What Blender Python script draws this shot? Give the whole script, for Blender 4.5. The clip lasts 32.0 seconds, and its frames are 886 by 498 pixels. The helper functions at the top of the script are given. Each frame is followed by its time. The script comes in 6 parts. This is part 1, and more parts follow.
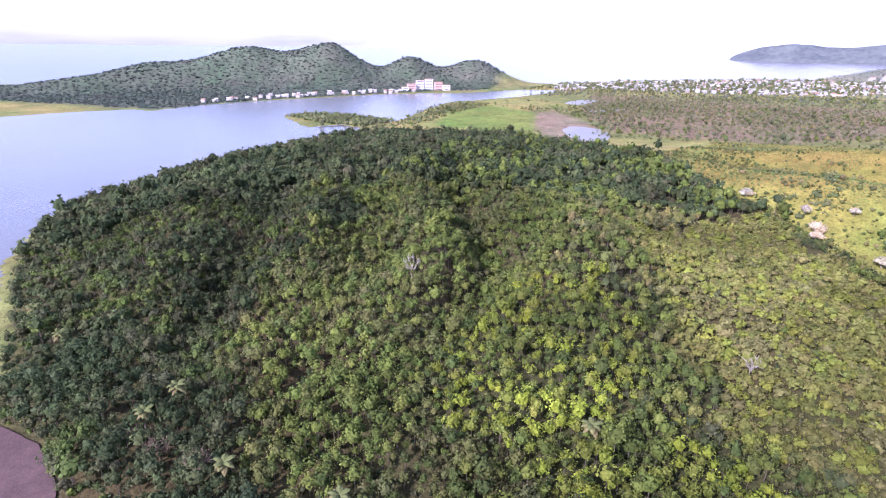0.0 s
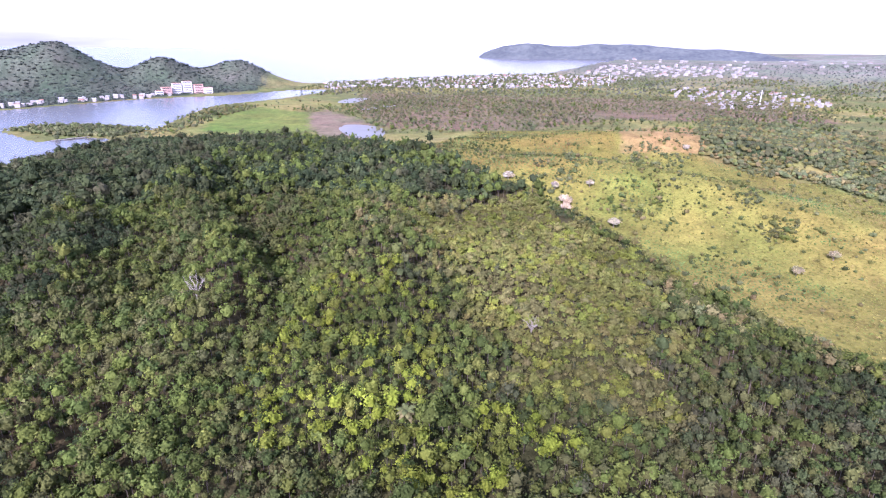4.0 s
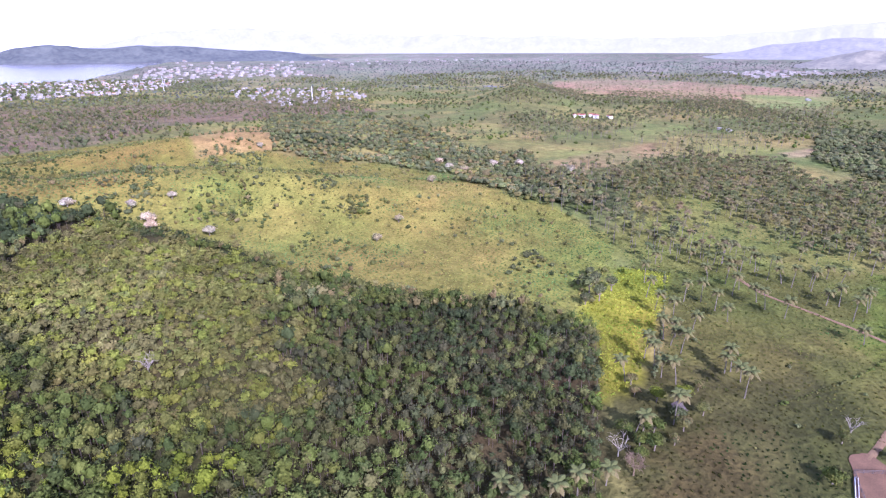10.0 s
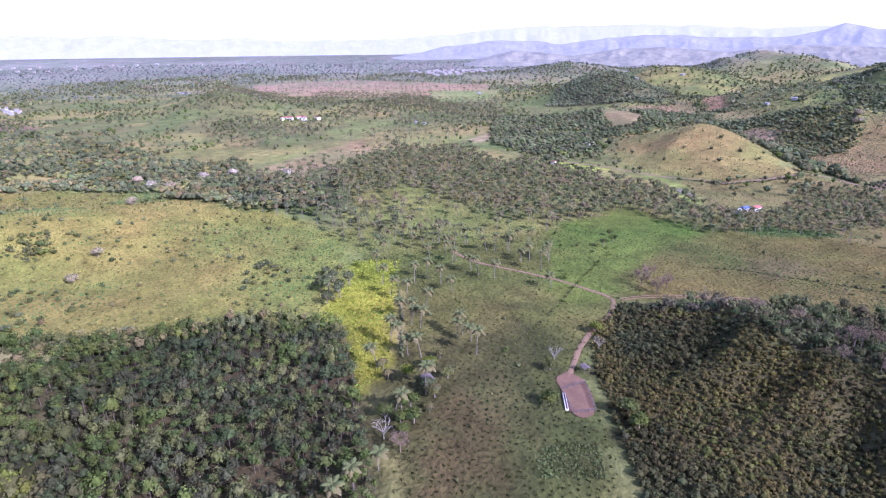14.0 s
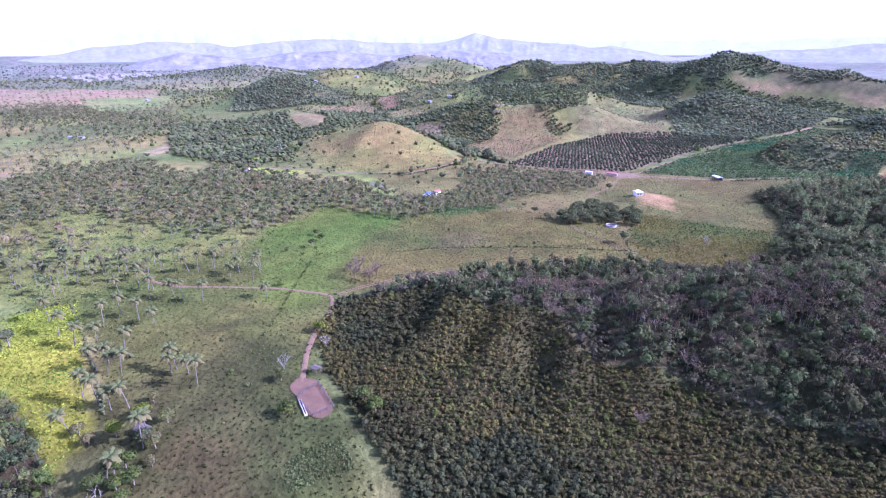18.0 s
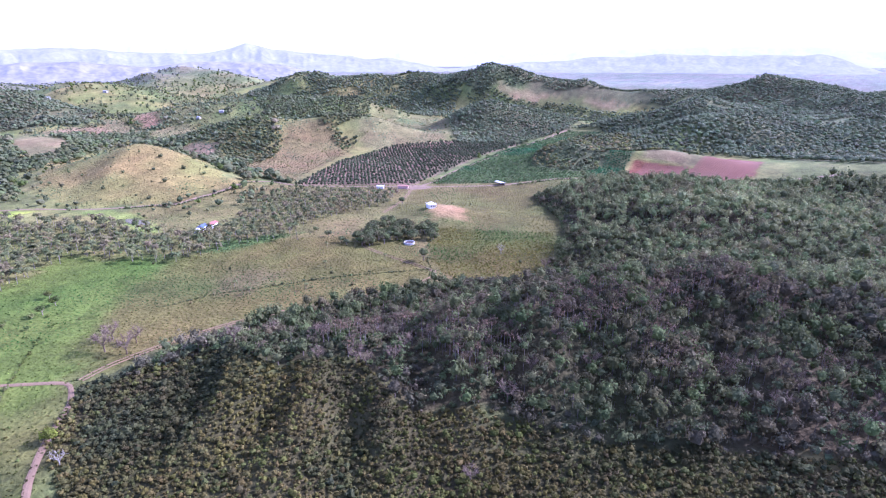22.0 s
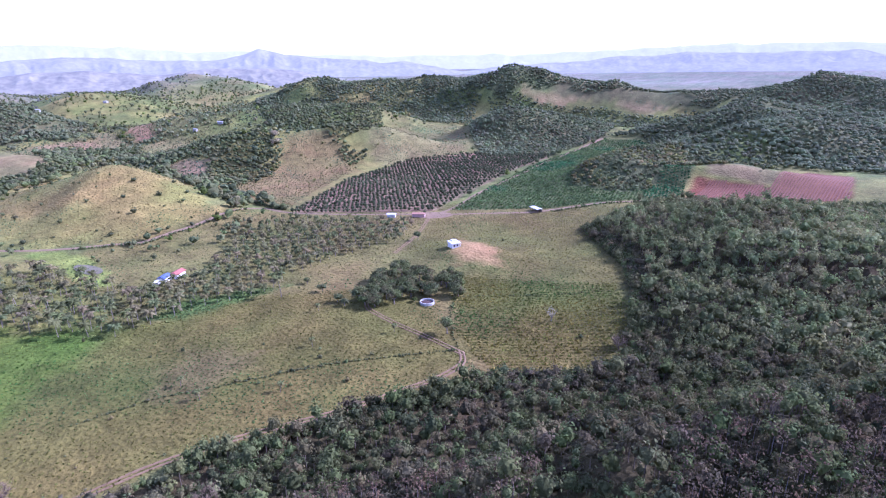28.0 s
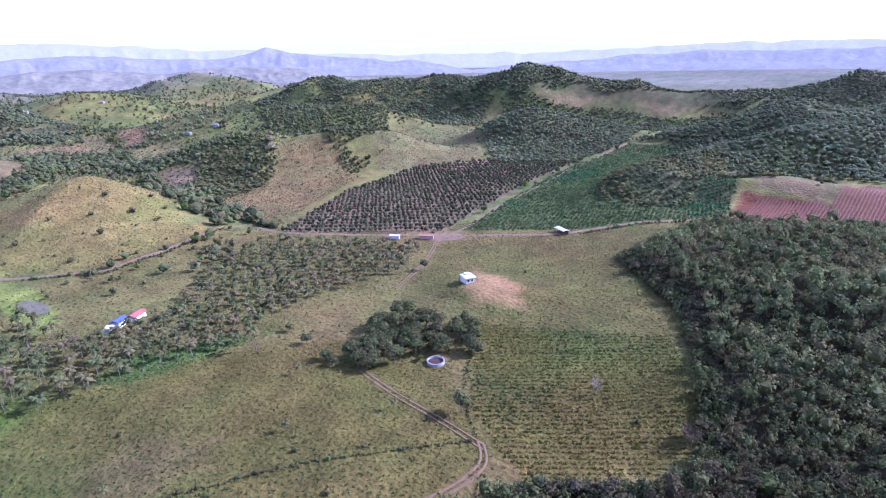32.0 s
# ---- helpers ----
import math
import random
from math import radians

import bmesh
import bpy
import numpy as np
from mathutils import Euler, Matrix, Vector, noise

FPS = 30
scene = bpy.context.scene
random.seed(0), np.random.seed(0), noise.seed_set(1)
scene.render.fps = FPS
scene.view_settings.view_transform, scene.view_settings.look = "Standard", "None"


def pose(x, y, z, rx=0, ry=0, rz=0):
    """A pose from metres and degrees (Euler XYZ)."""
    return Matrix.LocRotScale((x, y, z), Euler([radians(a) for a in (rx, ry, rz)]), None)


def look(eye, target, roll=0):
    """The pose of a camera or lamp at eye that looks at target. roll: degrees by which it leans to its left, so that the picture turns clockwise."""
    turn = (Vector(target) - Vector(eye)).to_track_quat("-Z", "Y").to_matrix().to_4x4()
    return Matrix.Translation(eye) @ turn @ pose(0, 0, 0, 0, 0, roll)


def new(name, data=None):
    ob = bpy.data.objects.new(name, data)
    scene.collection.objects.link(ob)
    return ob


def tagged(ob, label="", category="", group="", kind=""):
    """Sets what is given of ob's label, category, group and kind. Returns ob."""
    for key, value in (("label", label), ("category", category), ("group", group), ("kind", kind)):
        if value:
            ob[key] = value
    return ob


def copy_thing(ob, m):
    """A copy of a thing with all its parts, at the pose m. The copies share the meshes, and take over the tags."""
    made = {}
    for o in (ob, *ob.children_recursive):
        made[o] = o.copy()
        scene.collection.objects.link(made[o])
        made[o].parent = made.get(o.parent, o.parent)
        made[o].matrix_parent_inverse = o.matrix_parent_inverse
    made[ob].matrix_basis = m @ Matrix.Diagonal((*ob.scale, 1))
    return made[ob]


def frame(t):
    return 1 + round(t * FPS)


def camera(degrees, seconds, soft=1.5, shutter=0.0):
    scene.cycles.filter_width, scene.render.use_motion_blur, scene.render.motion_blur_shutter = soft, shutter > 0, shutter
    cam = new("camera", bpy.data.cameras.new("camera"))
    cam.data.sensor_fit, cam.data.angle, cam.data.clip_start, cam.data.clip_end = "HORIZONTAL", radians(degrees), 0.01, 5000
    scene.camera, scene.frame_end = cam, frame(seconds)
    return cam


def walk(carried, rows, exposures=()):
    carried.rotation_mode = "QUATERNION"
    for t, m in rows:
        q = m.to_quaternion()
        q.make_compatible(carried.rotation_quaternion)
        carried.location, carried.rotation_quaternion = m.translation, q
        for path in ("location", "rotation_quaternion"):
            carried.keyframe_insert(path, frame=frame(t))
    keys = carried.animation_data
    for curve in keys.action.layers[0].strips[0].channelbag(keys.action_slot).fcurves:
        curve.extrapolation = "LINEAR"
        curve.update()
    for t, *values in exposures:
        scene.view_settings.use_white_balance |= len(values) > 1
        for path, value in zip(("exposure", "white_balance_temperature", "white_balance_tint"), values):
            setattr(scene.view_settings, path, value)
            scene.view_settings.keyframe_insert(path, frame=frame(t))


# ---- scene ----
cam = camera(77.4, 32.0, soft=1.2)
PATH = [
    # seconds, x, y, z, yaw, pitch, roll
    (0.0, 0.00, 0.00, 110.00, 0.19, -20.11, 0.49),
    (0.5, 0.00, 0.00, 110.00, -2.20, -20.16, 0.57),
    (1.0, 0.00, 0.00, 110.00, -4.76, -20.14, 0.57),
    (1.5, 0.00, 0.00, 110.00, -7.61, -20.11, 0.53),
    (2.0, 0.00, 0.00, 110.00, -10.54, -20.10, 0.52),
    (2.5, 0.00, 0.00, 110.00, -13.61, -20.08, 0.49),
    (3.0, 0.00, 0.00, 110.00, -16.48, -20.06, 0.42),
    (3.5, 0.00, 0.00, 110.00, -19.33, -20.04, 0.38),
    (5.5, 0.00, 0.00, 110.00, -31.98, -19.94, 0.25),
    (6.0, 0.00, 0.00, 110.00, -35.16, -19.89, 0.13),
    (6.5, 0.00, 0.00, 110.00, -38.43, -19.89, 0.12),
    (7.0, 0.00, 0.00, 110.00, -41.70, -19.89, 0.07),
    (7.5, 0.00, 0.00, 110.00, -45.35, -19.88, -0.05),
    (8.0, 0.00, 0.00, 110.00, -49.09, -19.87, -0.14),
    (8.5, 0.00, 0.00, 110.00, -52.86, -19.85, -0.19),
    (9.0, 0.00, 0.00, 110.00, -56.65, -19.83, -0.23),
    (9.5, 0.00, 0.00, 110.00, -60.36, -19.81, -0.19),
    (10.0, 0.00, 0.00, 110.00, -64.19, -19.81, -0.13),
    (10.5, 0.00, 0.00, 110.00, -68.00, -19.79, -0.15),
    (11.0, 0.00, 0.00, 110.00, -71.73, -19.76, -0.25),
    (11.5, 0.00, 0.00, 110.00, -75.30, -19.74, -0.34),
    (12.0, 0.00, 0.00, 110.00, -78.79, -19.76, -0.37),
    (12.5, 0.00, 0.00, 110.00, -82.26, -19.78, -0.40),
    (13.0, 0.00, 0.00, 110.00, -85.66, -19.79, -0.48),
    (13.5, 0.00, 0.00, 110.00, -89.31, -19.78, -0.59),
    (14.0, 0.00, 0.00, 110.00, -93.03, -19.76, -0.65),
    (14.5, 0.00, 0.00, 110.00, -96.84, -19.73, -0.67),
    (16.5, 0.00, 0.00, 110.00, -112.22, -19.73, 0.15),
    (17.0, 0.00, 0.00, 110.00, -116.25, -19.68, 0.13),
    (17.5, 0.00, 0.00, 110.00, -120.25, -19.66, 0.06),
    (18.0, 0.00, 0.00, 110.00, -124.17, -19.64, -0.03),
    (18.5, 0.00, 0.00, 110.00, -128.33, -19.63, -0.12),
    (19.0, 0.00, 0.00, 110.00, -132.42, -19.61, -0.20),
    (19.6, 2.86, -1.49, 111.29, -145.81, -19.54, 0.58),
    (20.0, 4.77, -2.49, 111.89, -146.16, -19.24, 0.58),
    (20.5, 7.97, -7.47, 110.72, -146.12, -18.97, 0.52),
    (21.0, 11.67, -12.58, 110.15, -145.96, -18.77, 0.39),
    (21.5, 15.78, -17.96, 110.09, -145.85, -18.66, 0.24),
    (22.0, 20.01, -23.48, 110.24, -145.68, -18.59, 0.08),
    (22.5, 24.24, -28.92, 110.41, -145.48, -18.55, -0.10),
    (23.0, 28.50, -34.32, 110.53, -145.33, -18.51, -0.27),
    (23.5, 32.90, -39.80, 110.61, -145.16, -18.49, -0.40),
    (24.0, 37.44, -45.56, 110.64, -145.02, -18.48, -0.53),
    (24.5, 41.98, -51.71, 110.53, -144.79, -18.47, -0.66),
    (25.0, 46.57, -57.98, 110.26, -144.63, -18.44, -0.72),
    (25.5, 51.31, -64.19, 109.94, -144.51, -18.41, -0.69),
    (27.5, 70.23, -88.55, 109.96, -143.97, -18.32, -0.98),
    (28.0, 75.17, -94.54, 109.63, -143.85, -18.31, -0.97),
    (28.5, 79.91, -100.37, 109.37, -143.77, -18.32, -0.96),
    (29.0, 84.35, -106.04, 109.35, -143.68, -18.34, -0.95),
    (29.5, 88.54, -111.60, 109.48, -143.54, -18.37, -0.96),
    (30.0, 92.69, -117.05, 109.69, -143.38, -18.40, -0.97),
    (30.5, 96.91, -122.48, 109.90, -143.29, -18.42, -0.95),
    (31.0, 101.12, -127.91, 109.99, -143.17, -18.41, -0.96),
    (31.5, 105.31, -133.42, 110.06, -143.05, -18.42, -0.99),
    (32.0, 109.66, -139.06, 110.17, -142.96, -18.45, -1.03),
]


def flight_pose(x, y, z, yaw, pitch, roll):
    turn = Matrix.Rotation(radians(yaw), 4, "Z") @ Matrix.Rotation(radians(90 + pitch), 4, "X") @ Matrix.Rotation(radians(roll), 4, "Z")
    return Matrix.Translation((x, y, z)) @ turn


EXPOSURES = [(0.0, 1.32, 5165, 42.7), (6.0, 1.2, 5085, 44.7), (13.0, 1.02, 4865, 47.7), (17.0, 1.24, 4605, 54.2), (19.0, 1.4, 4575, 54.2), (19.7, 1.46, 4605, 51.2), (22.0, 1.46, 4605, 51.2), (25.0, 1.34, 4615, 49.2), (28.0, 1.15, 4615, 48.2), (32.0, 0.94, 4625, 46.2)]
walk(cam, [(row[0], flight_pose(*row[1:])) for row in PATH], EXPOSURES)

# ---- sky and sun ----
SUN_AZIMUTH, SUN_HEIGHT = 222, 33          # degrees clockwise from +y, above the horizon
world = bpy.data.worlds.new("sky")
scene.world = world
world.use_nodes = True
wt = world.node_tree
wt.nodes.clear()
w_out, w_bg = wt.nodes.new("ShaderNodeOutputWorld"), wt.nodes.new("ShaderNodeBackground")
w_sky, w_mix = wt.nodes.new("ShaderNodeTexSky"), wt.nodes.new("ShaderNodeMix")
w_co, w_map = wt.nodes.new("ShaderNodeTexCoord"), wt.nodes.new("ShaderNodeMapping")
w_noise, w_ramp = wt.nodes.new("ShaderNodeTexNoise"), wt.nodes.new("ShaderNodeValToRGB")
w_sky.sky_type, w_sky.sun_disc = "NISHITA", False
w_sky.sun_elevation, w_sky.sun_rotation = radians(SUN_HEIGHT), radians(SUN_AZIMUTH)
w_sky.dust_density, w_sky.air_density = 2.0, 1.0
w_map.inputs["Scale"].default_value = (2.2, 2.2, 16)
w_noise.inputs["Scale"].default_value, w_noise.inputs["Detail"].default_value, w_noise.inputs["Roughness"].default_value = 1.0, 6, 0.55
w_ramp.color_ramp.elements[0].position, w_ramp.color_ramp.elements[1].position = 0.30, 0.52
w_ramp.color_ramp.elements[0].color, w_ramp.color_ramp.elements[1].color = (0.25, 0.25, 0.25, 1), (1, 1, 1, 1)
# the cloud is thick towards the horizon and thins overhead
w_xyz, w_high, w_mul = wt.nodes.new("ShaderNodeSeparateXYZ"), wt.nodes.new("ShaderNodeMapRange"), wt.nodes.new("ShaderNodeMath")
w_high.inputs["From Min"].default_value, w_high.inputs["From Max"].default_value = 0.10, 0.55
w_high.inputs["To Min"].default_value, w_high.inputs["To Max"].default_value = 1.0, 0.08
w_mul.operation = "MULTIPLY"
# blue sky with drawn-out streaks shows to the north-west
w_dot, w_open, w_mul2 = wt.nodes.new("ShaderNodeVectorMath"), wt.nodes.new("ShaderNodeMapRange"), wt.nodes.new("ShaderNodeMath")
w_dot.operation = "DOT_PRODUCT"
w_dot.inputs[1].default_value = (math.sin(radians(-48)), math.cos(radians(-48)), 0)
w_open.inputs["From Min"].default_value, w_open.inputs["From Max"].default_value = 0.25, 0.92
w_open.inputs["To Min"].default_value, w_open.inputs["To Max"].default_value = 1.0, 0.22
w_mul2.operation = "MULTIPLY"
wt.links.new(w_co.outputs["Generated"], w_dot.inputs[0])
wt.links.new(w_dot.outputs["Value"], w_open.inputs["Value"])
w_mix.data_type = "RGBA"
w_mix.inputs["B"].default_value = (7.6, 7.55, 7.5, 1)          # thin bright cloud
w_bg.inputs["Strength"].default_value = 0.14
wt.links.new(w_co.outputs["Generated"], w_map.inputs["Vector"])
wt.links.new(w_map.outputs["Vector"], w_noise.inputs["Vector"])
wt.links.new(w_noise.outputs["Fac"], w_ramp.inputs["Fac"])
wt.links.new(w_co.outputs["Generated"], w_xyz.inputs["Vector"])
wt.links.new(w_xyz.outputs["Z"], w_high.inputs["Value"])
wt.links.new(w_ramp.outputs["Color"], w_mul.inputs[0])
wt.links.new(w_high.outputs["Result"], w_mul.inputs[1])
wt.links.new(w_mul.outputs[0], w_mul2.inputs[0])
wt.links.new(w_open.outputs["Result"], w_mul2.inputs[1])
wt.links.new(w_mul2.outputs[0], w_mix.inputs["Factor"])
wt.links.new(w_sky.outputs["Color"], w_mix.inputs["A"])
wt.links.new(w_mix.outputs["Result"], w_bg.inputs["Color"])
wt.links.new(w_bg.outputs["Background"], w_out.inputs["Surface"])
sun = new("sun", bpy.data.lights.new("sun", "SUN"))
sun.data.energy, sun.data.angle, sun.data.color = 4.5, radians(0.8), (1.0, 0.93, 0.82)
to_sun = Vector((math.sin(radians(SUN_AZIMUTH)) * math.cos(radians(SUN_HEIGHT)), math.cos(radians(SUN_AZIMUTH)) * math.cos(radians(SUN_HEIGHT)), math.sin(radians(SUN_HEIGHT))))
sun.matrix_world = look(to_sun * 400, (0, 0, 0))


# ---- materials ----
def material(name, color=(0.5, 0.5, 0.5), rough=0.8, metal=0.0, vary=0.25, scale=0.5, fine=6.0, bump=0.3, attr="", island=0.0, spec=0.3):
    """A surface with stains at two sizes and a fine relief. attr: colour layer that gives the base colour."""
    m = bpy.data.materials.new(name)
    m.use_nodes = True
    t = m.node_tree
    b = t.nodes["Principled BSDF"]
    b.inputs["Roughness"].default_value, b.inputs["Metallic"].default_value = rough, metal
    b.inputs["Specular IOR Level"].default_value = spec
    co = t.nodes.new("ShaderNodeTexCoord")
    big, small = t.nodes.new("ShaderNodeTexNoise"), t.nodes.new("ShaderNodeTexNoise")
    big.inputs["Scale"].default_value, small.inputs["Scale"].default_value = scale, fine
    big.inputs["Detail"].default_value = small.inputs["Detail"].default_value = 4
    add = t.nodes.new("ShaderNodeMath")
    add.operation = "ADD"
    rng = t.nodes.new("ShaderNodeMapRange")
    rng.inputs["From Min"].default_value, rng.inputs["From Max"].default_value = 0.6, 1.4
    rng.inputs["To Min"].default_value, rng.inputs["To Max"].default_value = 1 - vary, 1 + vary
    mul = t.nodes.new("ShaderNodeMix")
    mul.data_type, mul.blend_type = "RGBA", "MULTIPLY"
    mul.inputs["Factor"].default_value = 1
    if attr:
        src = t.nodes.new("ShaderNodeAttribute")
        src.attribute_name = attr
        t.links.new(src.outputs["Color"], mul.inputs["A"])
    else:
        mul.inputs["A"].default_value = (*color, 1)
    for n in (big, small):
        t.links.new(co.outputs["Object"], n.inputs["Vector"])
    t.links.new(big.outputs["Fac"], add.inputs[0])
    t.links.new(small.outputs["Fac"], add.inputs[1])
    t.links.new(add.outputs[0], rng.inputs["Value"])
    value = rng.outputs["Result"]
    if island:
        geo, rr, mm = t.nodes.new("ShaderNodeNewGeometry"), t.nodes.new("ShaderNodeMapRange"), t.nodes.new("ShaderNodeMath")
        rr.inputs["To Min"].default_value, rr.inputs["To Max"].default_value = 1 - island, 1 + island
        mm.operation = "MULTIPLY"
        t.links.new(geo.outputs["Random Per Island"], rr.inputs["Value"])
        t.links.new(rr.outputs["Result"], mm.inputs[0])
        t.links.new(value, mm.inputs[1])
        value = mm.outputs[0]
    t.links.new(value, mul.inputs["B"])
    t.links.new(mul.outputs["Result"], b.inputs["Base Color"])
    if bump:
        bp = t.nodes.new("ShaderNodeBump")
        bp.inputs["Strength"].default_value, bp.inputs["Distance"].default_value = bump, 0.6 / fine
        t.links.new(small.outputs["Fac"], bp.inputs["Height"])
        t.links.new(bp.outputs["Normal"], b.inputs["Normal"])
    return m


def leaf_material(name, thin=0.35):
    """Foliage: colour from the leaves' own layer, a little light through the leaf."""
    m = material(name, attr="leaf", rough=0.75, vary=0.34, scale=0.3, fine=2.0, bump=0.5, island=0.14, spec=0.06)
    t = m.node_tree
    b, out = t.nodes["Principled BSDF"], t.nodes["Material Output"]
    tr, mix = t.nodes.new("ShaderNodeBsdfTranslucent"), t.nodes.new("ShaderNodeMixShader")
    mix.inputs["Fac"].default_value = thin
    t.links.new(b.inputs["Base Color"].links[0].from_socket, tr.inputs["Color"])
    t.links.new(b.outputs[0], mix.inputs[1])
    t.links.new(tr.outputs[0], mix.inputs[2])
    t.links.new(mix.outputs[0], out.inputs["Surface"])
    return m


GROUND = material("ground_cover", attr="cover", rough=0.95, vary=0.45, scale=0.11, fine=0.55, bump=0.8, spec=0.1)
LEAF = leaf_material("leaves")
BARK = material("bark", (0.22, 0.18, 0.14), 0.9, fine=8)
DIRT = material("track_earth", (0.185, 0.118, 0.060), 0.95, vary=0.3, scale=0.3, fine=2.5)
WATER = material("water", (0.12, 0.115, 0.11), 0.22, vary=0.15, scale=0.01, fine=0.35, bump=0.07, spec=0.45)


# ---- the lie of the land ----
# hills: x, y, height, half-width along, half-width across, turn in degrees
HILLS = [
    (-40, 400, 24.2, 190, 200, 0),
    (90, 215, 12.8, 110, 110, 0),
    (275, 300, 29.6, 150, 62, 128),
    (190, 470, 8.0, 110, 60, 120),
    (400, 480, 24.0, 210, 80, 158),
    (168, -136, 8.4, 34, 26, 60),
    (95, -203, 12.1, 70, 36, 38),
    (52, -268, 11.0, 60, 34, 38),
    (20, -236, 7.2, 75, 44, 30),
    (-70, -290, 20.0, 90, 80, 30),
    (243, -350, 6.0, 30, 26, 0),
    (150, -440, 6.0, 60, 40, 0),
    (40, -430, 14.0, 90, 60, 0),
    (230, -620, 13.0, 230, 190, 0),
    (583, -308, 27.8, 80, 52, 20),
    (520, -285, 9.0, 70, 45, 30),
    (470, -270, 4.0, 40, 40, 0),
    (560, -580, 40.3, 110, 44, 45),
    (650, -480, 27.7, 90, 55, 20),
    (760, -720, 55.1, 170, 90, 45),
    (450, -778, 54.0, 84, 64, 0),
    (395, -850, 22.0, 60, 45, 30),
    (330, -900, 16.0, 100, 80, 0),
    (140, -610, 10.0, 60, 30, 0),
    (600, -1050, 66.0, 110, 90, 0),
    (420, -1130, 62.0, 190, 80, 10),
    (770, -1080, 46.0, 150, 120, 0),
    (1000, -1000, 81.6, 220, 120, 20),
    (1240, -1125, 71.1, 160, 120, 0),
    (130, -890, 37.1, 100, 90, 0),
    (140, -1265, 72.0, 140, 170, 0),
    (-10, -1230, 18.0, 120, 150, 0),
    (245, -850, 20.0, 70, 40, 30),
    (165, -765, 20.0, 75, 42, 10),
    (90, -790, 20.0, 70, 50, 0),
    (200, -960, 26.0, 90, 60, 20),
    (-150, -1020, 76.7, 190, 180, 0),
    (-330, -760, 57.2, 200, 160, 0),
    (-40, -640, 18.0, 110, 80, 0),
    (900, -560, 24.7, 140, 80, 20),
    (1180, -407, 61.0, 170, 90, 10),
    (850, -330, 14.0, 120, 60, 10),
    (1500, -700, 63.1, 260, 160, 0),
    (1240, 400, 34.2, 220, 90, 20),
    (1700, -1100, 81.3, 300, 200, 0),
    (2100, -600, 41.4, 260, 160, 0),
    (-590, 1690, 98, 145, 150, 0),
    (-345, 1730, 112, 130, 140, 0),
    (-105, 1750, 70, 85, 110, 0),
    (85, 1800, 72, 110, 90, 0),
    (-800, 1560, 52, 140, 110, 20),
    (-900, 1400, 26, 170, 70, 35),
]
# spurs and gullies: line, rise along it (below zero: carved in), half-width in metres
SPURS = [
    ([(206, -124), (188, -134), (168, -115), (159, -97), (153, -83)], [2, 5, 4, 3, 0], 18),
    ([(184, -124), (172, -103), (166, -89)], [-1, -3, -1], 10),
    ([(152, -150), (141, -123), (132, -101), (128, -88)], [2, 5, 3, 0], 17),
    ([(161, -137), (147, -112), (139, -93)], [-1, -3, -1], 10),
    ([(137, -158), (119, -133), (104, -116)], [3, 5, 1], 13),
    ([(144, -144), (122, -124), (100, -105)], [-1, -3, -1], 10),
    ([(128, -182), (108, -160), (92, -143)], [4, 6, 2], 13),
    ([(120, -168), (102, -150)], [-3, -3], 9),
    ([(105, -207), (82, -178), (66, -158)], [5, 7, 1], 14),
    ([(78, -232), (52, -198), (34, -172)], [5, 7, 1], 15),
    ([(50, -258), (20, -215), (0, -188)], [5, 7, 1], 16),
    ([(92, -192), (76, -168)], [-4, -3], 9), ([(64, -215), (44, -185)], [-4, -3], 10), ([(36, -238), (12, -202)], [-4, -3], 10),
    ([(128, -180), (97, -213), (60, -248), (20, -264), (-40, -272)], [1, 3, 6, 7, 4], 34),
    ([(150, -300), (120, -330), (90, -350)], [2, 6, 3], 22), ([(140, -390), (100, -400), (50, -420)], [3, 8, 3], 30), ([(165, -470), (110, -480), (40, -500)], [2, 8, 3], 32),
    ([(14, 440), (6, 355), (18, 285), (25, 222), (8, 188), (-6, 160)], [-7, -9, -10, -10, -7, -2], 19),
    ([(-14, 420), (-22, 340), (-10, 270), (-2, 225), (-16, 192), (-30, 165)], [5, 7, 8, 8, 7, 1], 20),
    ([(60, 300), (62, 240), (58, 190), (46, 150)], [4, 6, 5, 1], 26),
    ([(-75, 370), (-70, 290), (-62, 225), (-58, 170)], [5, 8, 7, 2], 24), ([(-102, 360), (-104, 280), (-96, 215), (-88, 160)], [-5, -7, -6, -2], 18),
    ([(-150, 380), (-150, 300), (-138, 230)], [4, 6, 3], 24), ([(95, 230), (92, 180), (88, 130)], [-2, -4, -2], 16), ([(122, 190), (125, 140), (120, 95)], [2, 4, 1], 20), ([(158, 150), (160, 105), (155, 70)], [3, 5, 2], 22),
    ([(262, -548), (243, -590), (212, -690), (170, -712)], [8, 19, 17, 8], 40), ([(246, -560), (206, -585), (150, -600)], [6, 11, 4], 26),
    ([(583, -308), (545, -262), (505, -232)], [3, 6, 2], 30), ([(575, -312), (520, -325), (470, -330)], [1, 5, 1], 28), ([(595, -310), (640, -330)], [0, 3], 30),
]
LAGOON = [(-60, 40), (-110, 70), (-160, 160), (-235, 271), (-268, 359), (-246, 440), (-190, 580), (-150, 690), (-120, 800), (-160, 830), (-200, 800), (-267, 923),
          (-190, 960), (-77, 870), (-20, 1120), (10, 1210), (150, 1330), (330, 1560), (200, 1560), (20, 1430), (-123, 1410), (-244, 1310), (-400, 1180), (-476, 1090), (-520, 984), (-560, 1010), (-640, 960), (-702, 886), (-1500, 700), (-1500, 40)]
